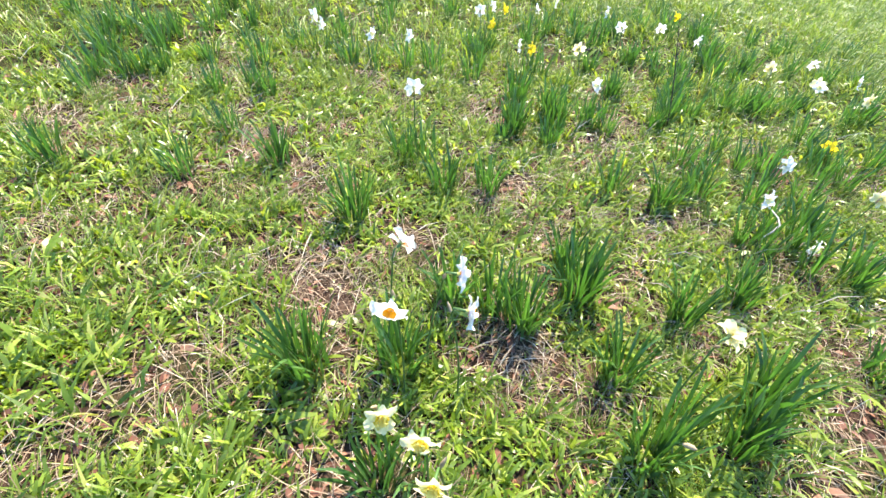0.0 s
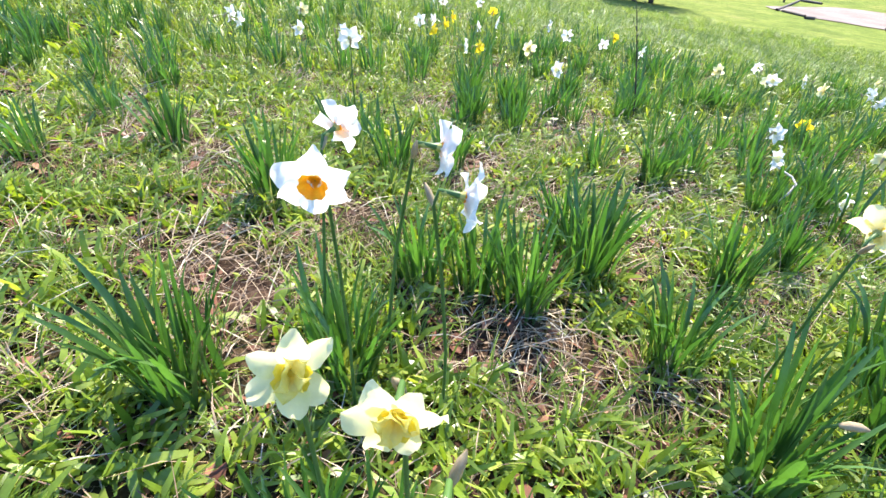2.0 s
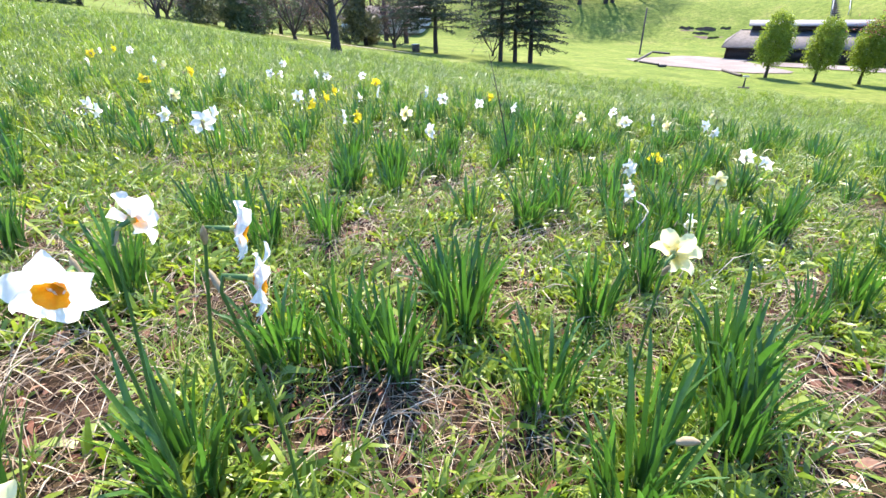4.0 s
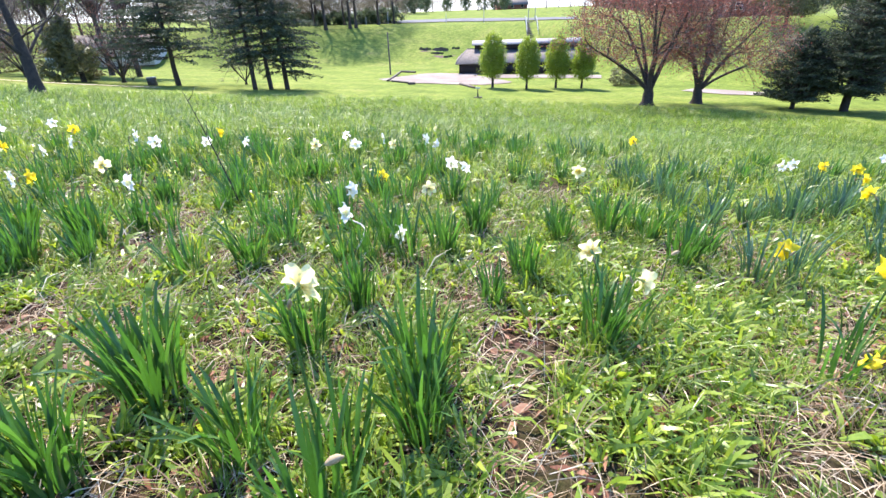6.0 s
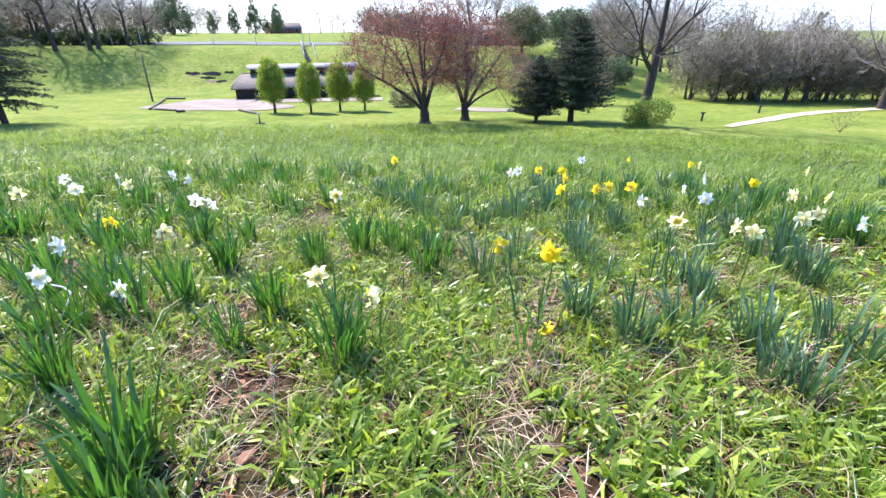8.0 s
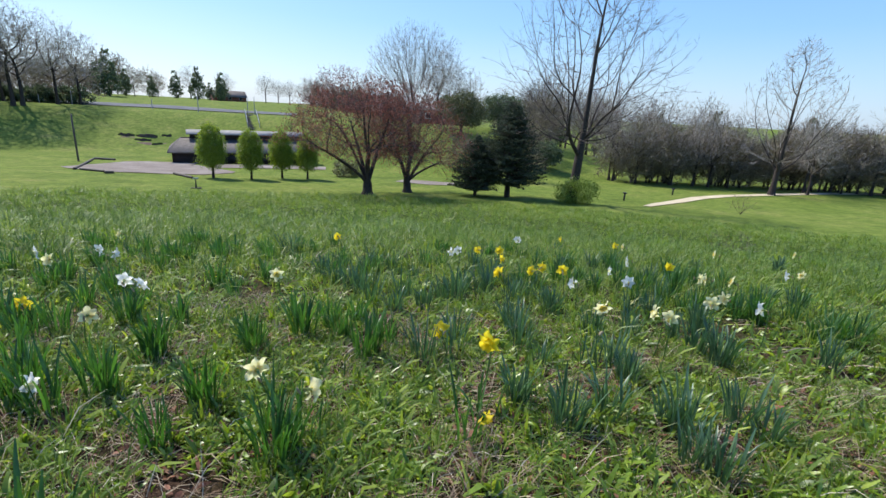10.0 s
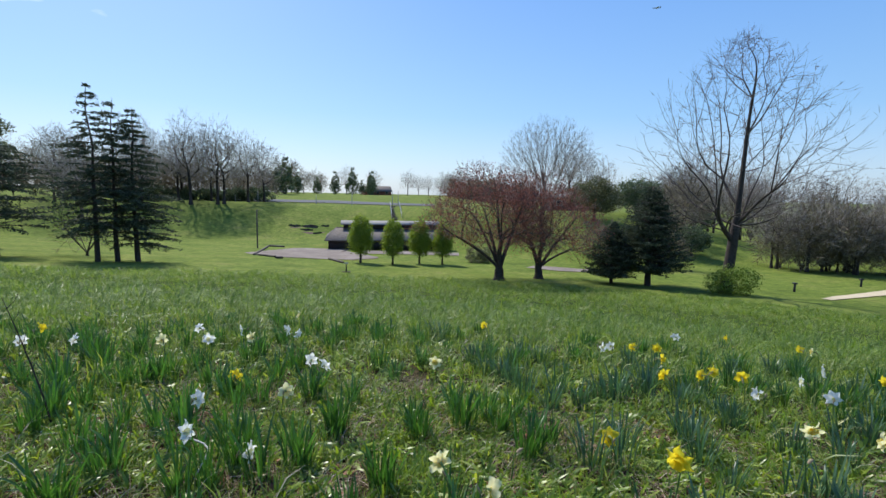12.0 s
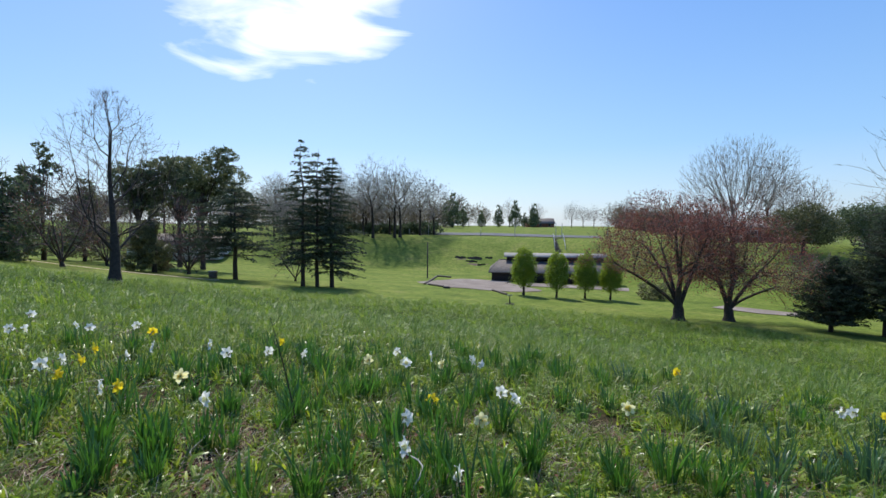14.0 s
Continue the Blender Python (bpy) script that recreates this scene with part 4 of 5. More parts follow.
def leafy(tips, per, reach, length, width, g, droop=0.0):
    c = np.repeat(np.array(tips), per, 0)
    s = Shape()
    s.leaves(c + g.normal(size=c.shape) * reach, length, width, droop)
    return s


def bare_tree(name, x, y, crown, stems, thrift, radii, seed, label, bark, twig, category="tree", buds=None, group="", haze=(3, 0.7, 0.02)):
    """A leafless tree: trunk and limbs, a crown of twigs and, where it has them, spring buds."""
    g = np.random.default_rng(seed)
    root = thing(name, x, y, label, category, group, z=hz(x, y) - 0.1)
    foot, tip, fine = radii
    wood, twigs, ends, ways = grow(crown(g), stems, thrift, foot, tip, fine, g)
    per, length, width = haze
    c, d = np.repeat(ends, per, 0), np.repeat(ways, per, 0) + g.normal(size=(len(ends) * per, 3)) * 0.35
    d[:, 2] += 0.2
    twigs.leaves(c + d * length * 0.45, length, width, 0.0, d * 1.6)
    part("trunk", wood.mesh("trunk", bark, True), root, "upright trunk and main limbs")
    part("crown", twigs.mesh("crown", twig, True), root, "crown of fine bare twigs")
    if buds:
        mat, per, reach, size = buds
        tagged(part("bud_haze", leafy(ends, per, reach, size, size * 0.6, g).mesh("bud_haze", mat), root), "spring buds at the twig ends", kind="stuff")
    return root


def shrub_stems(tall, n, seed):
    """Several stems that fan out from one foot."""
    g = np.random.default_rng(seed)
    out = [([(0, 0, 0), (0, 0, tall * 0.06)], -1)]
    for i in range(n):
        a = i * 6.28 / n + g.uniform(-0.4, 0.4)
        r = tall * g.uniform(0.2, 0.38)
        out.append((arc((0.03 * math.cos(a), 0.03 * math.sin(a), tall * 0.09), (r * math.cos(a), r * math.sin(a), tall * g.uniform(0.5, 0.72)), -0.06 * tall), 1))
    return out


def shrub(name, x, y, tall, wide, seed, label, n=260, buds=None, group="", category="shrub", radii=None, mat=None, haze=None):
    return bare_tree(name, x, y, lambda g: dome(n, g, (0, 0, tall * 0.5), (wide, wide, tall * 0.5), -0.75, 0.3), shrub_stems(tall, 6, seed), 0.3, radii or (tall * 0.02, tall * 0.0025, tall * 0.006), seed, label, BARK, mat or TWIG, category, buds, group, haze or (3, tall * 0.14, tall * 0.006))


def conifer(name, x, y, tall, radius, reach, bare, label, seed, mat, whorls=26, arms=7, per=26, spray=0.34, rise=-0.05, profile=None, bark=None, flat=0.176):
    """A trunk with whorls of arms that carry needle sprays, one mesh for the wood and one for the needles."""
    g = np.random.default_rng(seed)
    root = thing(name, x, y, label, "evergreen tree", z=hz(x, y) - 0.1)
    wood, need = Shape(), Shape()
    ts = np.linspace(0, 1, 7)
    wood.tube(np.stack([0.12 * g.normal(size=7) * ts, 0.12 * g.normal(size=7) * ts, tall * ts], 1), radius * (1.15 - ts * 1.08), 9)
    arms_mesh = Shape()
    for w in range(whorls):
        t = bare + (1 - bare) * (w + g.uniform(0, 0.8)) / whorls
        z = tall * t
        u = (t - bare) / (1 - bare)
        r = reach * (profile(u) if profile else (1 - u) ** 0.85 + 0.06)
        for k in range(arms):
            if g.uniform() < 0.14:
                continue
            az = g.uniform(0, 2 * math.pi)
            L = r * g.uniform(0.7, 1.18)
            h = np.array([math.cos(az), math.sin(az), rise + g.normal() * 0.08])
            tt = np.linspace(0, 1, 5)[:, None]
            path = np.array([0, 0, z]) + h * L * tt + np.array([0, 0, -0.10 * L]) * tt ** 2 * (1 if rise < 0.2 else -0.6)
            arms_mesh.tube(path, (0.035 * L / reach + 0.012) * (1.1 - tt[:, 0]), 3)
            n = max(4, int(per * L / reach))
            q = g.uniform(0.22, 1.02, n)
            c = np.array([0, 0, z]) + h * L * q[:, None] + np.array([0, 0, -0.10 * L]) * (q ** 2)[:, None]
            side = np.array([-math.sin(az), math.cos(az), 0])
            c = c + side * (g.normal(size=n) * flat * L * (1.1 - q))[:, None] + np.array([0, 0, 1]) * (g.normal(size=n) * 0.05 - 0.02)[:, None]
            al = np.repeat((h * 0.6 + np.array([0, 0, -0.12]))[None], n, 0) + side * np.sign(g.normal(size=n))[:, None] * 0.6
            need.leaves(c, spray * 1.2, spray * 0.30, 0.0, al)
    part("trunk", wood.mesh("trunk", bark or BARK, True), root, "straight dark trunk")
    tagged(part("bough", arms_mesh.mesh("bough", bark or BARK, True), root), "level dark branches", kind="stuff")
    part("foliage", need.mesh("foliage", mat), root, "dark green needle sprays")
    return root


def mass(name, x, y, label, category, blobs, n, length, width, mat, trunk, seed, bark=None, droop=0.0, size=1.0):
    """A trunk and a crown of many small leaves gathered in uneven clumps. blobs: (x, y, z, r, flatten)."""
    g = np.random.default_rng(seed)
    root = thing(name, x, y, label, category, z=hz(x, y) - 0.06)
    wood, crown = Shape(), Shape()
    tr, th = trunk
    if tr:
        wood.tube([(0, 0, 0), (0.02, 0, th * 0.5), (0, 0.03, th), (0.02, 0, th * 1.6)], [tr * 1.35, tr, tr * 0.85, tr * 0.5], 8)
    total = sum(b[3] ** 2 for b in blobs)
    for bx, by, bz, r, fl in blobs:
        k = int(n * r * r / total)
        clumps = g.normal(size=(max(10, k // 14), 3))
        clumps /= np.linalg.norm(clumps, axis=1)[:, None]
        clumps *= (g.uniform(0.35, 1.0, len(clumps)) ** 0.45)[:, None] * r * g.uniform(0.85, 1.1, len(clumps))[:, None]
        c = clumps[g.integers(len(clumps), size=k)] + g.normal(size=(k, 3)) * r * 0.11
        c[:, 2] *= fl
        c += np.array([bx, by, bz])
        c[:, 2] = np.maximum(c[:, 2], 0.1)
        crown.leaves(c, length, width, droop)
        if tr:
            wood.tube([(0, 0, th * 0.8), (bx * 0.5, by * 0.5, th * 0.5 + bz * 0.5), (bx, by, bz)], [tr * 0.5, tr * 0.3, tr * 0.12], 5)
    if tr:
        part("trunk", wood.mesh("trunk", bark or BARK, True), root, "short dark trunk")
    part("crown", crown.mesh("crown", mat), root)
    return root


# the lone bare trees
def trunk_line(tall, lean=(0, 0), k=9):
    t = np.linspace(0, 1, k)
    return [(lean[0] * tall * u + 0.012 * tall * math.sin(5 * u), lean[1] * tall * u + 0.01 * tall * math.sin(4 * u + 1), tall * u) for u in t]


def oval(n, tall, wide, low):
    """A tall open crown, widest below its middle."""
    def points(g):
        u = low + (1 - low) * g.uniform(size=n) ** 0.9
        w = wide * np.sin(np.pi * np.clip((u - low) / (1 - low) * 0.86 + 0.14, 0, 1)) ** 0.75
        a, r = g.uniform(0, 6.28, n), w * np.sqrt(g.uniform(0.03, 1.0, n)) * g.uniform(0.75, 1.1, n)
        return np.stack([r * np.cos(a), r * np.sin(a), tall * u - 0.12 * r], 1)
    return points


bare_tree("bare_tree", 32.3, 28.2, oval(1500, 19.6, 8.0, 0.27), [(trunk_line(15.0, (0.03, -0.02), 12), -1)], 0.42, (0.42, 0.017, 0.05), 11, "tall bare tree with ascending limbs and reddish twig tips", BARK, TWIG, haze=(2, 0.9, 0.024))
bare_tree("bare_tree", -18.1, 23.5, oval(900, 9.8, 3.6, 0.27), [(trunk_line(6.6, (0.0, 0.01), 9), -1)], 0.5, (0.26, 0.011, 0.035), 23, "bare dark tree with a thick trunk on the lawn", BARK, TWIG, haze=(2, 0.55, 0.017))
bare_tree("bare_tree", 69.7, 27.9, oval(700, 18.5, 6.6, 0.24), [(trunk_line(12.0), -1)], 0.5, (0.34, 0.022, 0.06), 31, "slender bare tree before the brown woods", BARK, PALETWIG, haze=(2, 1.0, 0.045))
bare_tree("vase_shaped_tree", 44.0, 77.5, lambda g: dome(1500, g, (0, 0, 9.2), (8.8, 8.8, 7.6), -0.25, 0.35, 0.05), [(trunk_line(2.6, (0, 0), 3), -1)], 0.85, (0.45, 0.016, 0.07), 8, "wide round-headed bare tree with fine upright twigs", PALEBARK, PALETWIG, haze=(2, 1.1, 0.04))


# the red-budded trees
def spreading(n, tall, left, right, deep, low):
    """A broad flat-topped crown that reaches farther to one side."""
    def points(g):
        p = dome(n, g, (0, 0, tall * 0.55), (1.0, deep, tall * 0.43), -0.72, 0.45, 0.18)
        p[:, 0] *= np.where(p[:, 0] < 0, left, right)
        p = p[p[:, 2] > tall * (0.24 + 0.26 * np.clip(-p[:, 0] / left, 0, 1))]
        p[:, 2] -= low * (np.abs(p[:, 0]) / max(left, right)) ** 2
        return p
    return points


def fan(tall, reaches):
    out = [([(0, 0, 0), (0.02, 0, tall * 0.05), (0.03, 0.02, tall * 0.10)], -1)]
    for ax, ay, up_ in reaches:
        out.append((arc((0.05 * np.sign(ax), 0.05 * np.sign(ay), tall * 0.13), (ax, ay, tall * up_), 0.03 * tall, 7), 2))
    return out


bare_tree("red_budded_tree", 16.1, 35.5, spreading(2700, 9.6, 6.7, 4.4, 4.8, 0.4), fan(9.6, ((-5.2, -0.6, 0.46), (-2.6, 1.4, 0.70), (-1.0, -1.4, 0.78), (0.6, 1.2, 0.80), (1.8, -0.6, 0.68), (-0.6, 2.4, 0.62))), 0.30, (0.40, 0.013, 0.05), 41, "low spreading tree with many limbs and red buds", BARK, TWIG, buds=(REDBUD, 11, 0.26, 0.12), haze=(3, 0.6, 0.022))
bare_tree("red_budded_tree", 20.6, 37.0, spreading(2100, 9.4, 4.2, 6.0, 4.4, 2.2), fan(9.4, ((2.8, -0.8, 0.55), (1.2, 1.4, 0.72), (-0.6, -1.0, 0.78), (-1.8, 0.8, 0.66), (4.6, 0.6, 0.30), (0.4, 0.2, 0.85))), 0.30, (0.36, 0.013, 0.05), 47, "spreading tree with a dark trunk and red buds", BARK, TWIG, buds=(REDBUD, 9, 0.28, 0.12), haze=(3, 0.6, 0.022))

# the row of four pear trees
pear = None
for x, y, s in ((6.5, 50.5, 1.0), (9.8, 49.4, 0.93), (13.0, 50.3, 0.95), (15.5, 49.8, 0.9)):
    if pear is None:
        pear = mass("pear_tree", x, y, "egg-shaped young tree in fresh yellow-green leaf", "tree", [(0, 0, 2.35, 1.35, 1.1), (0.05, 0, 3.3, 1.32, 1.15), (0, 0.05, 4.25, 0.9, 1.15)], 13000, 0.13, 0.09, FRESH, (0.11, 1.5), 3)
        pear["group"] = "row of pear trees"
    else:
        copy_thing(pear, pose(x, y, hz(x, y) - 0.06, 0, 0, 70 * x) @ Matrix.Scale(s, 4))

# evergreens
conifer("cedar", 28.6, 32.6, 8.4, 0.24, 3.7, 0.12, "dense dark green cedar, broad to the ground", 8, CEDAR, 34, 17, 120, 0.20, rise=0.30, profile=lambda u: (1 - u) ** 0.72 * min(1.0, 0.72 + u * 2.2) + 0.05, flat=0.22)
conifer("cedar", 25.9, 33.9, 5.4, 0.14, 2.3, 0.07, "low dark bushy evergreen beside the cedar", 9, CEDAR, 24, 15, 90, 0.20, rise=0.35, profile=lambda u: (1 - u ** 1.6) + 0.05, flat=0.22)
spruce = lambda u: (1 - u) ** 0.8 * (0.85 + 0.15 * math.sin(u * 23)) * min(1.0, 0.62 + 1.8 * u) + 0.045
conifer("spruce", -15.2, 43.6, 14.0, 0.18, 4.2, 0.15, "tall thin spruce with level open branches", 12, CEDAR, 26, 9, 60, 0.30, rise=0.02, profile=spruce, flat=0.11)
conifer("spruce", -14.1, 44.5, 13.3, 0.18, 4.0, 0.17, "tall thin spruce standing between two others", 13, CEDAR, 25, 9, 60, 0.30, rise=0.02, profile=spruce, flat=0.11)
conifer("spruce", -12.9, 45.3, 12.9, 0.20, 4.6, 0.12, "tall dark spruce, fuller towards the ground", 14, CEDAR, 28, 11, 80, 0.30, rise=0.0, profile=spruce, flat=0.13)
pine_shape = lambda u: (0.8 + 0.3 * math.sin(u * 3.0)) * (1 - u ** 2.6) + 0.14
conifer("pine_tree", -22.9, 45.9, 9.8, 0.22, 4.3, 0.24, "middle-sized pine with drooping green boughs", 15, CEDAR, 19, 10, 78, 0.32, rise=0.10, profile=pine_shape)
shrub("small_tree", -18.7, 51.1, 6.0, 2.4, 51, "small yellowish budding tree behind the spruces", 240, (BUSH, 5, 0.3, 0.12), "", "tree")
for i, (x, y, tall, reach) in enumerate(((-35.5, 62, 16.8, 4.6), (-40, 64, 16.0, 4.4), (-43, 60, 14, 3.8))):
    g = np.random.default_rng(60 + i)
    blobs = [(g.uniform(-0.65, 0.65) * reach, g.uniform(-0.6, 0.6) * reach, tall * (0.58 + 0.36 * (q + 0.5) / 16), reach * g.uniform(0.34, 0.52) * (1.15 - 0.35 * q / 16), 0.66) for q in range(16)]
    mass("pine_tree", x, y, "tall pine with a broad rounded dark crown", "evergreen tree", blobs, 9500, 0.5, 0.15, PINE, (0.26, tall * 0.5), 60 + i)
for i, (x, y, tall, reach, mat, lab) in enumerate(((-44, 47, 13.0, 3.4, NEEDLE, "dark layered evergreen at the lawn's edge"), (-38, 37, 7.5, 3.6, NEEDLE, "low dark evergreen beside the lawn path"), (-45, 36, 10.5, 4.0, PINE, "broad dark evergreen at the lawn's edge"), (-31, 45.5, 6.5, 2.8, OLIVE, "brownish bushy evergreen in the shade"), (-52, 30, 11.5, 4.2, NEEDLE, "dark evergreen on the upper lawn"), (-47, 20, 10.5, 4.0, PINE, "dark evergreen on the upper lawn"), (-57, 9, 11.0, 4.4, NEEDLE, "dark evergreen beyond the flower bed"), (-50, 43, 10.0, 3.8, NEEDLE, "dark evergreen at the lawn's edge"), (-48, 57, 11.0, 3.8, OLIVE, "olive evergreen in the group of pines"))):
    g = np.random.default_rng(80 + i)
    blobs = []
    for q in range(14):
        u = (q + 0.5) / 14
        a, rr = g.uniform(0, 6.28), reach * (1 - u) ** 0.8 * 0.62
        blobs.append((rr * math.cos(a), rr * math.sin(a), tall * (0.10 + 0.86 * u), reach * (0.50 * (1 - u) ** 0.6 + 0.10) * g.uniform(0.8, 1.2), 0.75))
    mass("evergreen", x, y, lab, "evergreen tree", blobs, 9000, 0.42, 0.13, mat, (0.18, tall * 0.35), 80 + i)
low_bare = None
for i, (x, y) in enumerate(((-33, 37), (-41, 30.5), (-36, 26), (-46, 41), (-34, 56), (-39.5, 50), (-29, 48))):
    if low_bare is None:
        low_bare = shrub("bare_tree", x, y, 8.0, 3.4, 90, "low bare dark tree at the lawn's edge", 420, (REDBUD, 4, 0.3, 0.10), "low bare trees", "tree")
    else:
        copy_thing(low_bare, pose(x, y, hz(x, y) - 0.1, 0, 0, i * 71) @ Matrix.Scale(0.85 + (i % 4) * 0.09, 4))

# woods: a few grown trees, each copied with another turn and size
HILLS = [(-21.5, 109), (-16.6, 110.5), (-15.4, 111), (-11, 116), (-25, 115), (-33, 118), (-39, 110), (-46, 113), (-29, 104), (-36, 96), (-52, 102), (-60, 108), (-19, 118), (-26, 122), (-31, 111), (-43, 104), (-8, 121), (-56, 96), (-66, 100), (-48, 120), (-36, 124)]
def woodland(i):
    tall, wide = (18.0, 17.0, 16.0)[i], (4.6, 5.4, 5.0)[i]
    return bare_tree("woodland_tree", HILLS[i][0], HILLS[i][1], lambda g: dome(640, g, (0, 0, tall * 0.60), (wide * 1.15, wide * 1.15, tall * 0.40), -0.8, 0.2, 0.15), [(trunk_line(tall * 0.5, (0.02 * (i - 1), 0), 6), -1)], 0.38, (0.30, 0.032, 0.08), 100 + i, "tall bare deciduous tree with a haze of buds", BARK, PALETWIG, buds=(BUD, 2, 0.6, 0.20), group="woodland trees", haze=(2, 1.5, 0.065))


proto = [woodland(i) for i in range(3)]
k = 0
for x, y in HILLS[3:]:
    k += 1
    copy_thing(proto[k % 3], pose(x, y, hz(x, y) - 0.2, 0, 0, k * 97) @ Matrix.Scale(rng.uniform(0.68, 0.95), 4))
for i in range(48):
    t = i / 47
    x, y = 60 + 52 * t + rng.normal() * 2.5, 46 - 34 * t + rng.normal() * 3.5
    k += 1
    copy_thing(proto[k % 3], pose(x, y, hz(x, y) - 0.2, 0, 0, k * 97) @ Matrix.Scale(rng.uniform(0.42, 0.66), 4))
for i in range(26):
    x, y = rng.uniform(60, 125), rng.uniform(66, 112)
    k += 1
    copy_thing(proto[k % 3], pose(x, y, hz(x, y) - 0.2, 0, 0, k * 97) @ Matrix.Scale(rng.uniform(0.7, 1.0), 4))
for i in range(52):
    turn = rng.uniform(-55, 75)
    if 2.5 < turn < 16:
        continue
    a, d = radians(90 - turn), rng.uniform(185, 270)
    x, y = d * math.cos(a), d * math.sin(a)
    k += 1
    copy_thing(proto[k % 3], pose(x, y, hz(x, y) - 0.2, 0, 0, k * 97) @ Matrix.Scale(rng.uniform(0.55, 0.85), 4))

# undergrowth and thickets
thicket = shrub("thicket", 62, 43.5, 6.2, 3.4, 70, "brown leafless thicket along the edge of the lawn", 400, (BUD, 3, 0.45, 0.16), "thickets", mat=BROWNTWIG, radii=(0.09, 0.02, 0.04), haze=(4, 1.1, 0.06))
for i in range(46):
    t = (i + 0.5) / 46
    x, y = 61 + 50 * t + rng.normal() * 1.5, 46 - 33 * t + rng.normal() * 1.5
    copy_thing(thicket, pose(x, y, hz(x, y) - 0.06, 0, 0, i * 77) @ Matrix.Scale(rng.uniform(0.95, 1.5), 4))
for x, y, s in ((38, 52, 0.8), (43, 46, 0.7), (51, 55, 0.9), (57, 60, 1.1), (64, 66, 1.3), (72, 72, 1.4), (80, 66, 1.4), (90, 60, 1.5)):
    copy_thing(thicket, pose(x, y, hz(x, y) - 0.06, 0, 0, x * 31) @ Matrix.Scale(s, 4))
for i in range(20):
    x, y = -64 + 2.9 * i + rng.normal(), 127 - 0.25 * abs(i - 14) + rng.normal() * 2
    copy_thing(thicket, pose(x, y, hz(x, y) - 0.06, 0, 0, i * 61) @ Matrix.Scale(rng.uniform(0.9, 1.5), 4))
for i in range(64):
    turn = rng.uniform(-45, 45)
    if 2.0 < turn < 16:
        continue
    a, d = radians(90 - turn), rng.uniform(195, 250)
    x, y = d * math.cos(a), d * math.sin(a)
    copy_thing(thicket, pose(x, y, hz(x, y) - 0.06, 0, 0, i * 61) @ Matrix.Scale(rng.uniform(1.3, 2.3), 4))
hedge = mass("hedge", -22, 121, "dark green hedge along the hilltop", "hedge", [(0, 0, 1.3, 2.0, 0.8), (2.4, 0, 1.3, 2.0, 0.8), (-2.4, 0, 1.3, 2.0, 0.8)], 3600, 0.4, 0.2, NEEDLE, (0, 0), 72)
hedge["group"] = "hilltop hedge"
for i, x in enumerate((-16.5, -11, -28, -34, -40, -46)):
    copy_thing(hedge, pose(x, 121 + (i % 3) * 1.2, hz(x, 122), 0, 0, 8 * (i % 3)) @ Matrix.Scale(rng.uniform(0.85, 1.2), 4))
mass("round_tree", 46.2, 66.0, "round olive-green tree on the bank", "tree", [(0, 0, 4.0, 3.4, 0.8), (2.4, 0.3, 3.6, 2.8, 0.8), (-2.2, 0.2, 3.9, 2.7, 0.85), (0.6, 0.2, 5.4, 2.2, 0.8)], 11000, 0.3, 0.16, OLIVE, (0.22, 1.4), 73)
mass("round_tree", 58.0, 70.0, "round dark olive tree on the far bank", "tree", [(0, 0, 4.0, 3.4, 0.8), (2.4, 0.3, 3.6, 2.8, 0.8), (-2.2, 0.2, 3.9, 2.7, 0.85)], 8000, 0.34, 0.16, NEEDLE, (0.22, 1.4), 83)
mass("round_tree", 53.0, 52.5, "low dark tree at the foot of the bank", "tree", [(0, 0, 2.6, 2.2, 0.8), (1.4, 0.3, 2.2, 1.8, 0.8)], 5000, 0.3, 0.14, NEEDLE, (0.16, 1.0), 84)
mass("bush", 31.9, 27.4, "leafy green bush round the foot of the bare tree", "bush", [(0, 0, 1.1, 1.35, 0.9), (-1.1, 0.2, 1.0, 1.1, 0.9), (1.1, -0.1, 1.1, 1.15, 1.0)], 7000, 0.13, 0.06, BUSH, (0.04, 0.4), 74)
mass("bush", 20.5, 52.5, "dark green rhododendron-like bush behind the pear trees", "bush", [(0, 0, 1.0, 1.3, 0.8), (1.6, 0.2, 0.9, 1.2, 0.8)], 3200, 0.2, 0.1, OLIVE, (0.04, 0.4), 75)
shrub("leafless_shrub", 42.4, 18.9, 1.9, 1.1, 76, "small leafless shrub on the lawn", 150)
shrub("leafless_shrub", -30.5, 52, 2.2, 1.2, 77, "small leafless shrub on the far lawn", 150)
far_ever = mass("far_evergreen", 30, 205, "far dark evergreen tree on the skyline", "evergreen tree", [(0, 0, 3, 2.6, 1.0), (0, 0, 6, 1.9, 1.3), (0, 0, 9, 1.0, 1.5)], 2600, 0.6, 0.25, NEEDLE, (0.2, 1.0), 78)
for a, d, size in ((-4.1, 205, 0.95), (-6.1, 200, 1.1), (-7.2, 205, 0.62), (-8.2, 190, 0.75), (-2.0, 200, 0.7), (1.5, 175, 1.25), (2.4, 178, 0.9), (0.2, 185, 0.8), (-20, 205, 0.9), (-26, 190, 1.0), (-33, 180, 1.0), (-40, 150, 1.0), (-46, 140, 1.0), (-62, 150, 1.2), (-70, 150, 1.2)):
    x, y = -d * math.sin(radians(a)), d * math.cos(radians(a))
    copy_thing(far_ever, pose(x, y, hz(x, y) - 0.1, 0, 0, a * 40) @ Matrix.Scale(size, 4))
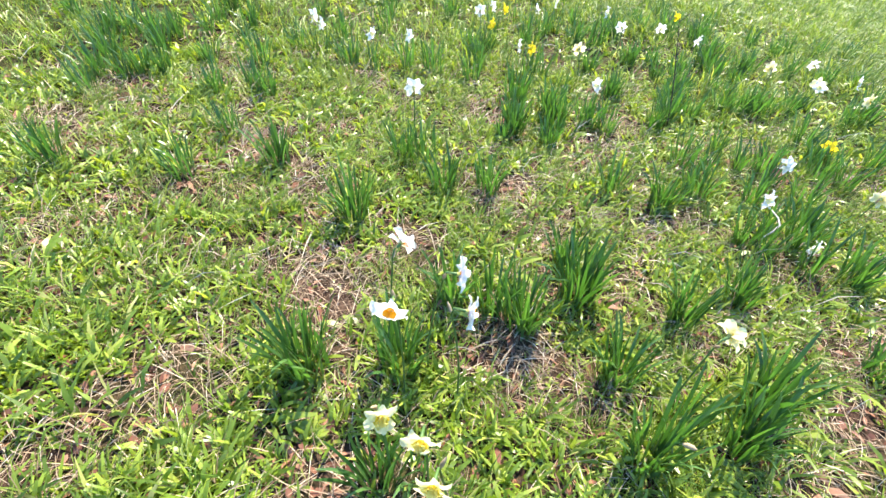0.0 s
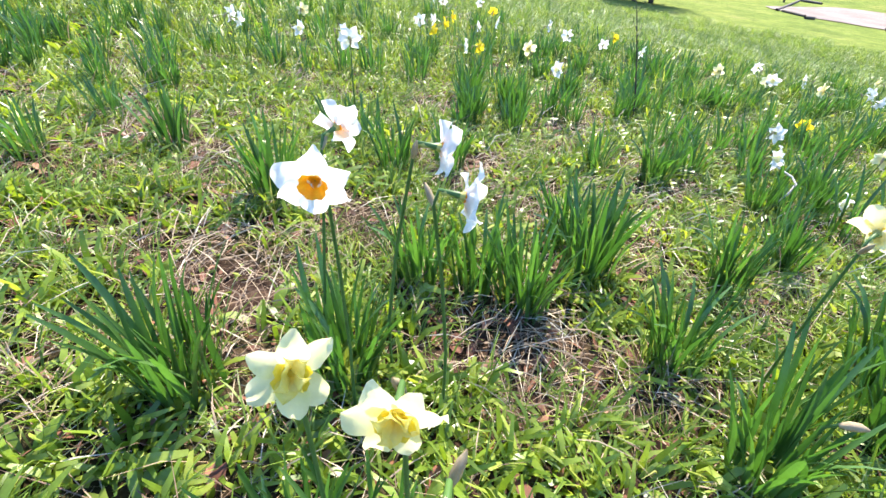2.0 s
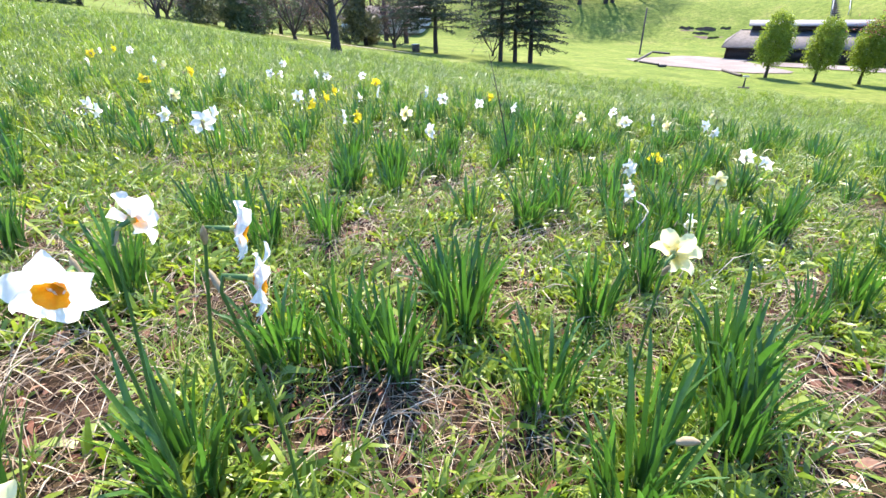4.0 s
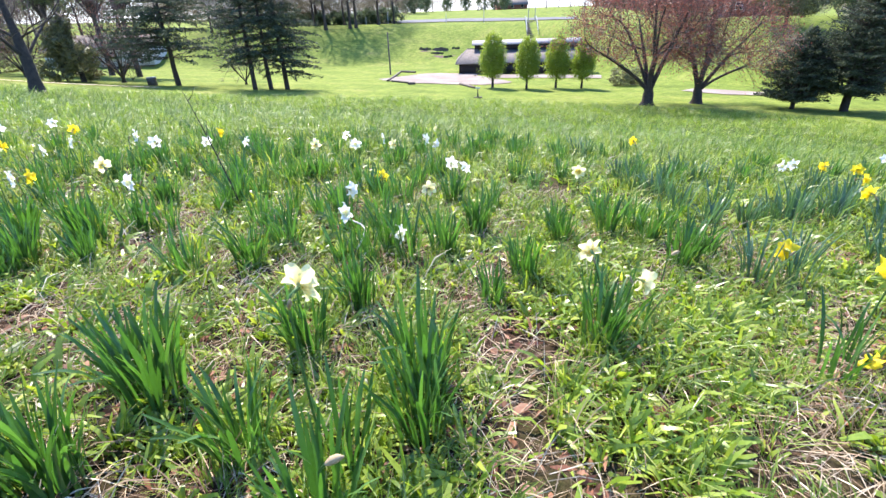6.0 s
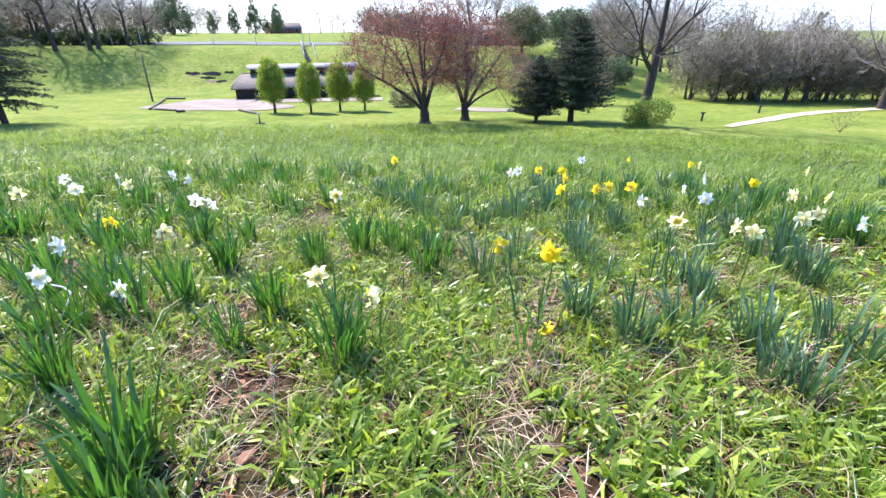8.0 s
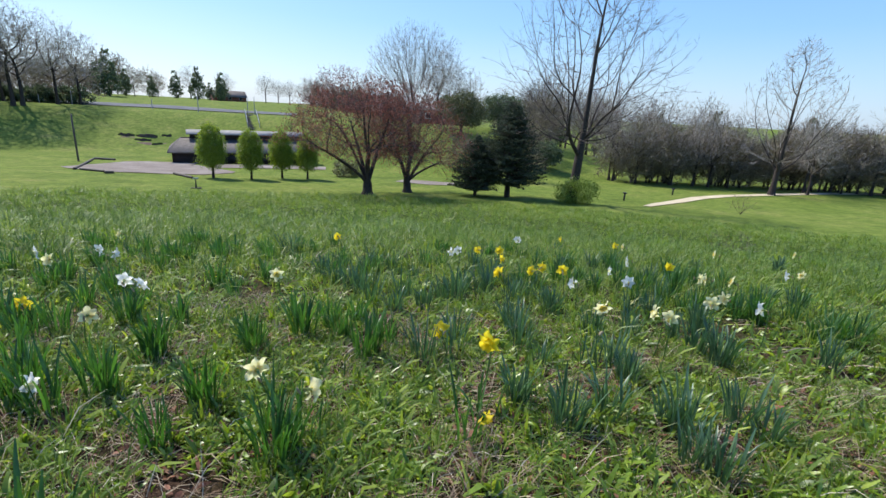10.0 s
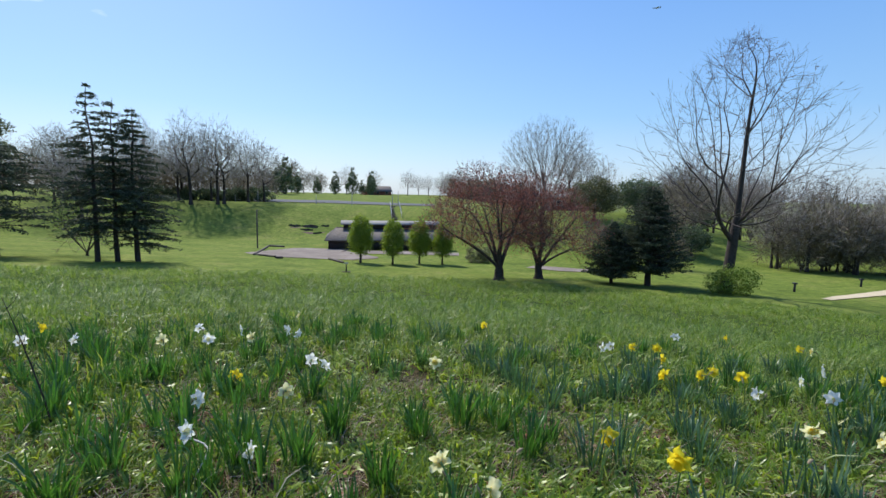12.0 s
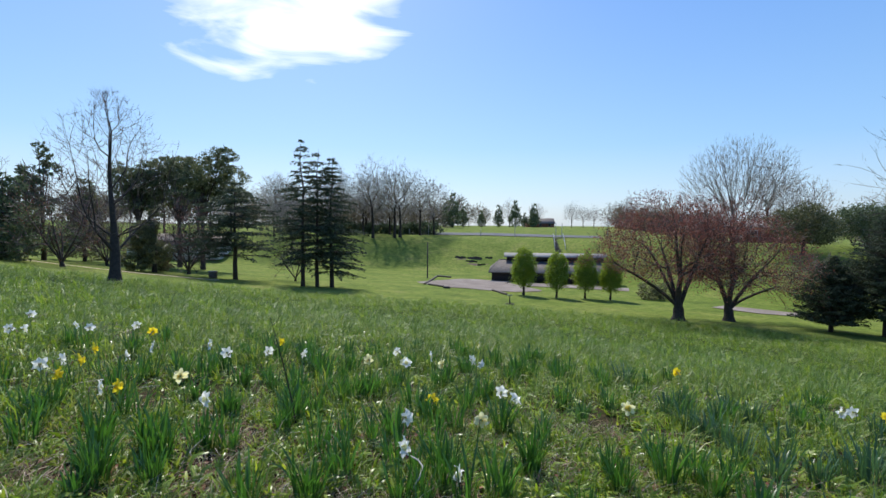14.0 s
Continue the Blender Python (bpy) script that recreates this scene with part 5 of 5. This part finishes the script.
for a, d, size in ((5.4, 215, 0.72), (8.6, 225, 0.66), (12.7, 210, 0.64), (14.0, 220, 0.55), (15.2, 230, 0.6)):
    x, y = d * math.sin(radians(a)), d * math.cos(radians(a))
    copy_thing(proto[1], pose(x, y, hz(x, y) - 0.2, 0, 0, a * 60) @ Matrix.Scale(size, 4))


# ---- buildings ----
def slab(name, corners, thick, mat, parent, label=""):
    """A flat plate through four corners, with thickness downwards."""
    v = [Vector(c) for c in corners]
    v += [c - Vector((0, 0, thick)) for c in v]
    f = [(0, 1, 2, 3), (7, 6, 5, 4), (0, 4, 5, 1), (1, 5, 6, 2), (2, 6, 7, 3), (3, 7, 4, 0)]
    return part(name, mesh_from(name, [tuple(c) for c in v], f, mat), parent, label)


def box_part(name, lo, hi, mat, parent, label=""):
    s = Shape()
    s.box(lo, hi)
    return part(name, s.mesh(name, mat), parent, label)


def pavilion():
    b = thing("pavilion", 4.2, 70.2, "long low dark barn with a grey roof and raised clerestory", "building", turn=-5, z=hz(8, 71) - 0.1)
    L, D = 18.0, 9.0
    box_part("wall", (0.25, 0, 0), (L, 0.25, 1.75), DARKWOOD, b, "dark stained front wall")
    box_part("wall", (0.25, D - 0.25, 0), (L, D, 1.75), DARKWOOD, b)
    box_part("wall", (0, 0.26, 0), (0.25, D - 0.26, 1.75), DARKWOOD, b)
    box_part("wall", (L + 0.002, 0.0, 0), (L + 0.25, D, 1.75), DARKWOOD, b)
    slab("roof", [(-0.5, -0.6, 1.62), (L + 0.5, -0.6, 1.62), (L + 0.5, 3.6, 3.15), (1.1, 3.6, 3.15)], 0.12, SHINGLE, b, "grey shingled lower roof")
    slab("roof", [(1.1, 5.4, 3.15), (L + 0.5, 5.4, 3.15), (L + 0.5, D + 0.6, 1.62), (-0.5, D + 0.6, 1.62)], 0.12, SHINGLE, b)
    slab("roof", [(-0.5, D + 0.6, 1.62), (-0.5, -0.6, 1.62), (1.1, 3.6, 3.15), (1.1, 5.4, 3.15)], 0.10, SHINGLE, b, "hipped end of the grey roof")
    box_part("clerestory", (2.2, 3.62, 2.9), (L - 1, 5.38, 3.72), DARKWOOD, b, "dark raised clerestory")
    slab("roof", [(1.8, 3.0, 3.74), (L - 0.6, 3.0, 3.74), (L - 0.6, 4.5, 4.25), (1.8, 4.5, 4.25)], 0.08, PALEROOF, b, "pale upper roof")
    slab("roof", [(1.8, 4.502, 4.25), (L - 0.6, 4.502, 4.25), (L - 0.6, 6.0, 3.74), (1.8, 6.0, 3.74)], 0.08, PALEROOF, b)
    for i in range(4):
        box_part("bay_door", (2.6 + i * 3.9, -0.05, 0.05), (4.6 + i * 3.9, -0.002, 1.5), BLACK if i % 2 else DARKWOOD, b, "dark door")
    box_part("sign_board", (12.2, -0.66, 1.15), (13.8, -0.62, 1.5), PALEWALL, b, "pale board under the eave")
    for x0 in (0.02, L - 0.2):
        s = Shape()
        prof = [(0.05, 1.752), (3.55, 2.0 if x0 < 1 else 3.0), (5.45, 2.0 if x0 < 1 else 3.0), (D - 0.05, 1.752)]
        s.add([(x0, y, z) for y, z in prof] + [(x0 + 0.2, y, z) for y, z in prof], [(0, 1, 2, 3), (7, 6, 5, 4), (0, 4, 5, 1), (1, 5, 6, 2), (2, 6, 7, 3), (3, 7, 4, 0)])
        part("gable", s.mesh("gable", DARKWOOD), b, "dark boarded gable")


pavilion()


def house(name, x, y, turn, L, D, H, wall, roof, label, rise=2.0, windows=4):
    b = thing(name, x, y, label, "building", turn=turn, z=hz(x, y) - 0.3)
    box_part("wall", (0, 0, 0), (L, 0.25, H), wall, b)
    box_part("wall", (0, D - 0.25, 0), (L, D, H), wall, b)
    for x0 in (0, L - 0.25):
        s = Shape()
        s.add([(x0, 0.25, 0), (x0 + 0.25, 0.25, 0), (x0 + 0.25, D - 0.25, 0), (x0, D - 0.25, 0), (x0, 0.25, H), (x0 + 0.25, 0.25, H), (x0 + 0.25, D - 0.25, H), (x0, D - 0.25, H)], [(4, 0, 3, 7), (1, 5, 6, 2), (4, 7, 6, 5)])
        s.add([(x0, 0.25, H), (x0 + 0.25, 0.25, H), (x0 + 0.25, D / 2, H + rise - 0.1), (x0, D / 2, H + rise - 0.1), (x0 + 0.25, D - 0.25, H), (x0, D - 0.25, H)], [(0, 1, 2, 3), (3, 2, 4, 5)])
        part("gable_wall", s.mesh("gable_wall", wall), b)
    slab("roof", [(-0.4, -0.5, H - 0.1), (L + 0.4, -0.5, H - 0.1), (L + 0.4, D / 2 - 0.002, H + rise), (-0.4, D / 2 - 0.002, H + rise)], 0.15, roof, b)
    slab("roof", [(-0.4, D / 2, H + rise), (L + 0.4, D / 2, H + rise), (L + 0.4, D + 0.5, H - 0.1), (-0.4, D + 0.5, H - 0.1)], 0.15, roof, b)
    for i in range(windows):
        u = L * (i + 0.5) / windows
        w = box_part("window", (u - 0.6, -0.06, H * 0.4), (u + 0.6, -0.004, H * 0.4 + 1.2), PALEWALL, b)
        box_part("pane", (u - 0.5, -0.09, H * 0.4 + 0.1), (u + 0.5, -0.064, H * 0.4 + 1.1), GLASS, w)
    return b


house("house", -62, 83, 10, 16, 8, 2.8, PALEWALL, TIMBER, "low brown-roofed house seen between pines")
house("brick_house", 49.5, 86, -18, 11, 9, 3.2, BRICKRED, PALEROOF, "red-brown building with a pale roof on the bank", 0.8, 3)
church = house("church", 29, 222, 0, 13, 9, 2.2, BRICKRED, SHINGLE, "far church with a thin steeple on the skyline", 2.4, 3)
s = Shape()
s.box((2.4, 3.9, 2.2), (3.6, 5.1, 6.5))
s.tube([(3, 4.5, 6.5), (3, 4.5, 8), (3, 4.5, 12)], [0.6, 0.4, 0.04], 8)
part("steeple", s.mesh("steeple", PALEWALL), church, "thin pale steeple")


# ---- small things on the lawns ----
def upright(name, x, y, tall, r, mat, label, category, group="", arms=()):
    ob = thing(name, x, y, label, category, group, z=hz(x, y) - 0.05)
    s = Shape()
    s.tube([(0, 0, 0), (0, 0, tall * 0.5), (0.02, 0, tall), (0.02, 0, tall + 0.01)], [r, r * 0.92, r * 0.8, 0.01], 8)
    part("post", s.mesh("post", mat, True), ob)
    for z, w in arms:
        box_part("cross_arm", (-w, -0.05, z), (w, 0.05, z + 0.1), mat, ob)
    return ob


upright("utility_pole", -5.5, 70.6, 5.5, 0.11, TIMBER, "weathered wooden pole at the foot of the bank", "pole")
for x, y, t in ((-14, 118, 1.6), (-9, 117, 2.6), (4, 116, 2.0), (12, 112, 3.0), (20, 103.5, 3.2), (21.5, 104.5, 3.4), (31, 103, 4.5), (36.5, 104, 3.8)):
    upright("lot_post", x, y, t, 0.07, METAL, "thin grey post at the hilltop lot", "post", "hilltop posts")


def stairway():
    b = thing("stairway", 19.0, 93.5, "dark outdoor steps with rails up the bank", "stairs", turn=-8)
    z0 = hz(19, 93.5)
    for i in range(12):
        y = i * 0.8
        z = hz(19.0, 93.5 + y) - z0
        box_part("step", (-0.9, y, z - 0.1), (0.9, y + 0.75, z + 0.22), TIMBER, b)
    for sx in (-1.0, 1.0):
        s = Shape()
        s.tube([(sx, j * 2.2, hz(19, 93.5 + j * 2.2) - z0 + 1.2) for j in range(5)], [0.05] * 5, 6)
        part("rail", s.mesh("rail", METAL, True), b, "grey metal rail")
        for j in range(5):
            z = hz(19, 93.5 + j * 2.2) - z0
            box_part("rail_post", (sx - 0.04, j * 2.2 - 0.04, z - 0.1), (sx + 0.04, j * 2.2 + 0.04, z + 1.17), METAL, b)


stairway()
for x, y in ((40.3, 28.7), (52.6, 31.2)):
    p = upright("marker_post", x, y, 0.75, 0.10, BLACK, "short black marker post on the lawn", "post", "marker posts")
    box_part("cap", (-0.14, -0.14, 0.72), (0.14, 0.14, 0.84), BLACK, p)


def bench(x, y, turn):
    b = thing("bench", x, y, "dark low park bench on the lawn", "bench", turn=turn)
    box_part("seat", (-0.9, -0.22, 0.40), (0.9, 0.22, 0.46), BLACK, b)
    box_part("backrest", (-0.9, 0.20, 0.52), (0.9, 0.25, 0.85), BLACK, b)
    for sx in (-0.75, 0.75):
        box_part("leg", (sx - 0.04, -0.2, -0.02), (sx + 0.04, 0.26, 0.40), BLACK, b)


bench(-42.9, 69.5, 20)


def utility_box(x, y, turn):
    b = thing("utility_box", x, y, "small grey-green utility box on the lawn beside the pine", "utility box", turn=turn)
    box_part("body", (-0.32, -0.25, -0.03), (0.32, 0.25, 0.62), TIMBER, b)
    box_part("lid", (-0.36, -0.29, 0.624), (0.36, 0.29, 0.70), METAL, b, "grey lid")


utility_box(-24.6, 44.8, 10)


def spigot(x, y):
    b = thing("water_spigot", x, y, "short dark pipe stand with a pale board in the lawn", "pipe stand")
    s = Shape()
    s.tube([(0, 0, -0.05), (0, 0, 0.25), (0, 0, 0.7), (0, 0, 0.72)], [0.09, 0.06, 0.03, 0.01], 8)
    part("stand", s.mesh("stand", BLACK, True), b)
    box_part("base", (-0.35, -0.12, -0.05), (0.35, 0.12, 0.08), TIMBER, b)
    box_part("board", (-0.2, -0.02, 0.72), (0.2, 0.02, 0.82), PALEWALL, b, "small pale board")


spigot(4.0, 39.8)


def log(x0, y0, x1, y1, r):
    cx, cy = (x0 + x1) / 2, (y0 + y1) / 2
    b = thing("border_log", cx, cy, "dark weathered log edging the gravel lot", "log", "lot border logs")
    s = Shape()
    z0 = hz(cx, cy)
    pts = [(x0 + (x1 - x0) * t - cx, y0 + (y1 - y0) * t - cy, hz(x0 + (x1 - x0) * t, y0 + (y1 - y0) * t) - z0 + r * 0.8) for t in (0, 0.3, 0.65, 1)]
    s.tube(pts, [r, r * 1.05, r, r * 0.9], 8)
    part("trunk", s.mesh("trunk", TIMBER, True), b)


log(-4.9, 58.6, -4.3, 74.0, 0.13)
log(-4.2, 74.6, -2.0, 73.2, 0.14)
log(-4.4, 58.4, -2.4, 56.0, 0.12)
log(-2.3, 54.2, -1.6, 54.6, 0.14)
log(3.4, 54.2, 4.6, 49.6, 0.13)
shrub("leafless_shrub", 12.1, 5.34, 0.75, 0.55, 79, "low leafless brown shrub in the meadow", 170)


def airplane():
    b = new("airplane")
    b.matrix_basis = pose(545, 649, 303, 0, 0, 150)
    tagged(b, "far grey airliner crossing the blue sky", "airplane")
    s = Shape()
    s.tube([(-6.5, 0, 0.2), (-5, 0, 0), (0, 0, 0), (5, 0, 0), (6.5, 0, 0.1)], [0.1, 0.7, 0.8, 0.7, 0.1], 8)
    part("fuselage", s.mesh("fuselage", METAL, True), b)
    for sy in (-1, 1):
        slab("wing", [(1.5, 0, 0), (-0.5, 0, 0), (-2.6, 6 * sy, 0.4), (-1.6, 6 * sy, 0.4)], 0.15, METAL, b)
    s = Shape()
    s.add([(-6.3, -0.08, 0.4), (-4.6, -0.08, 0.5), (-6.0, -0.08, 2.6), (-6.8, -0.08, 2.6), (-6.3, 0.08, 0.4), (-4.6, 0.08, 0.5), (-6.0, 0.08, 2.6), (-6.8, 0.08, 2.6)], [(0, 1, 2, 3), (7, 6, 5, 4), (1, 5, 6, 2), (2, 6, 7, 3), (0, 3, 7, 4), (0, 4, 5, 1)])
    part("tail_fin", s.mesh("tail_fin", METAL), b)


airplane()
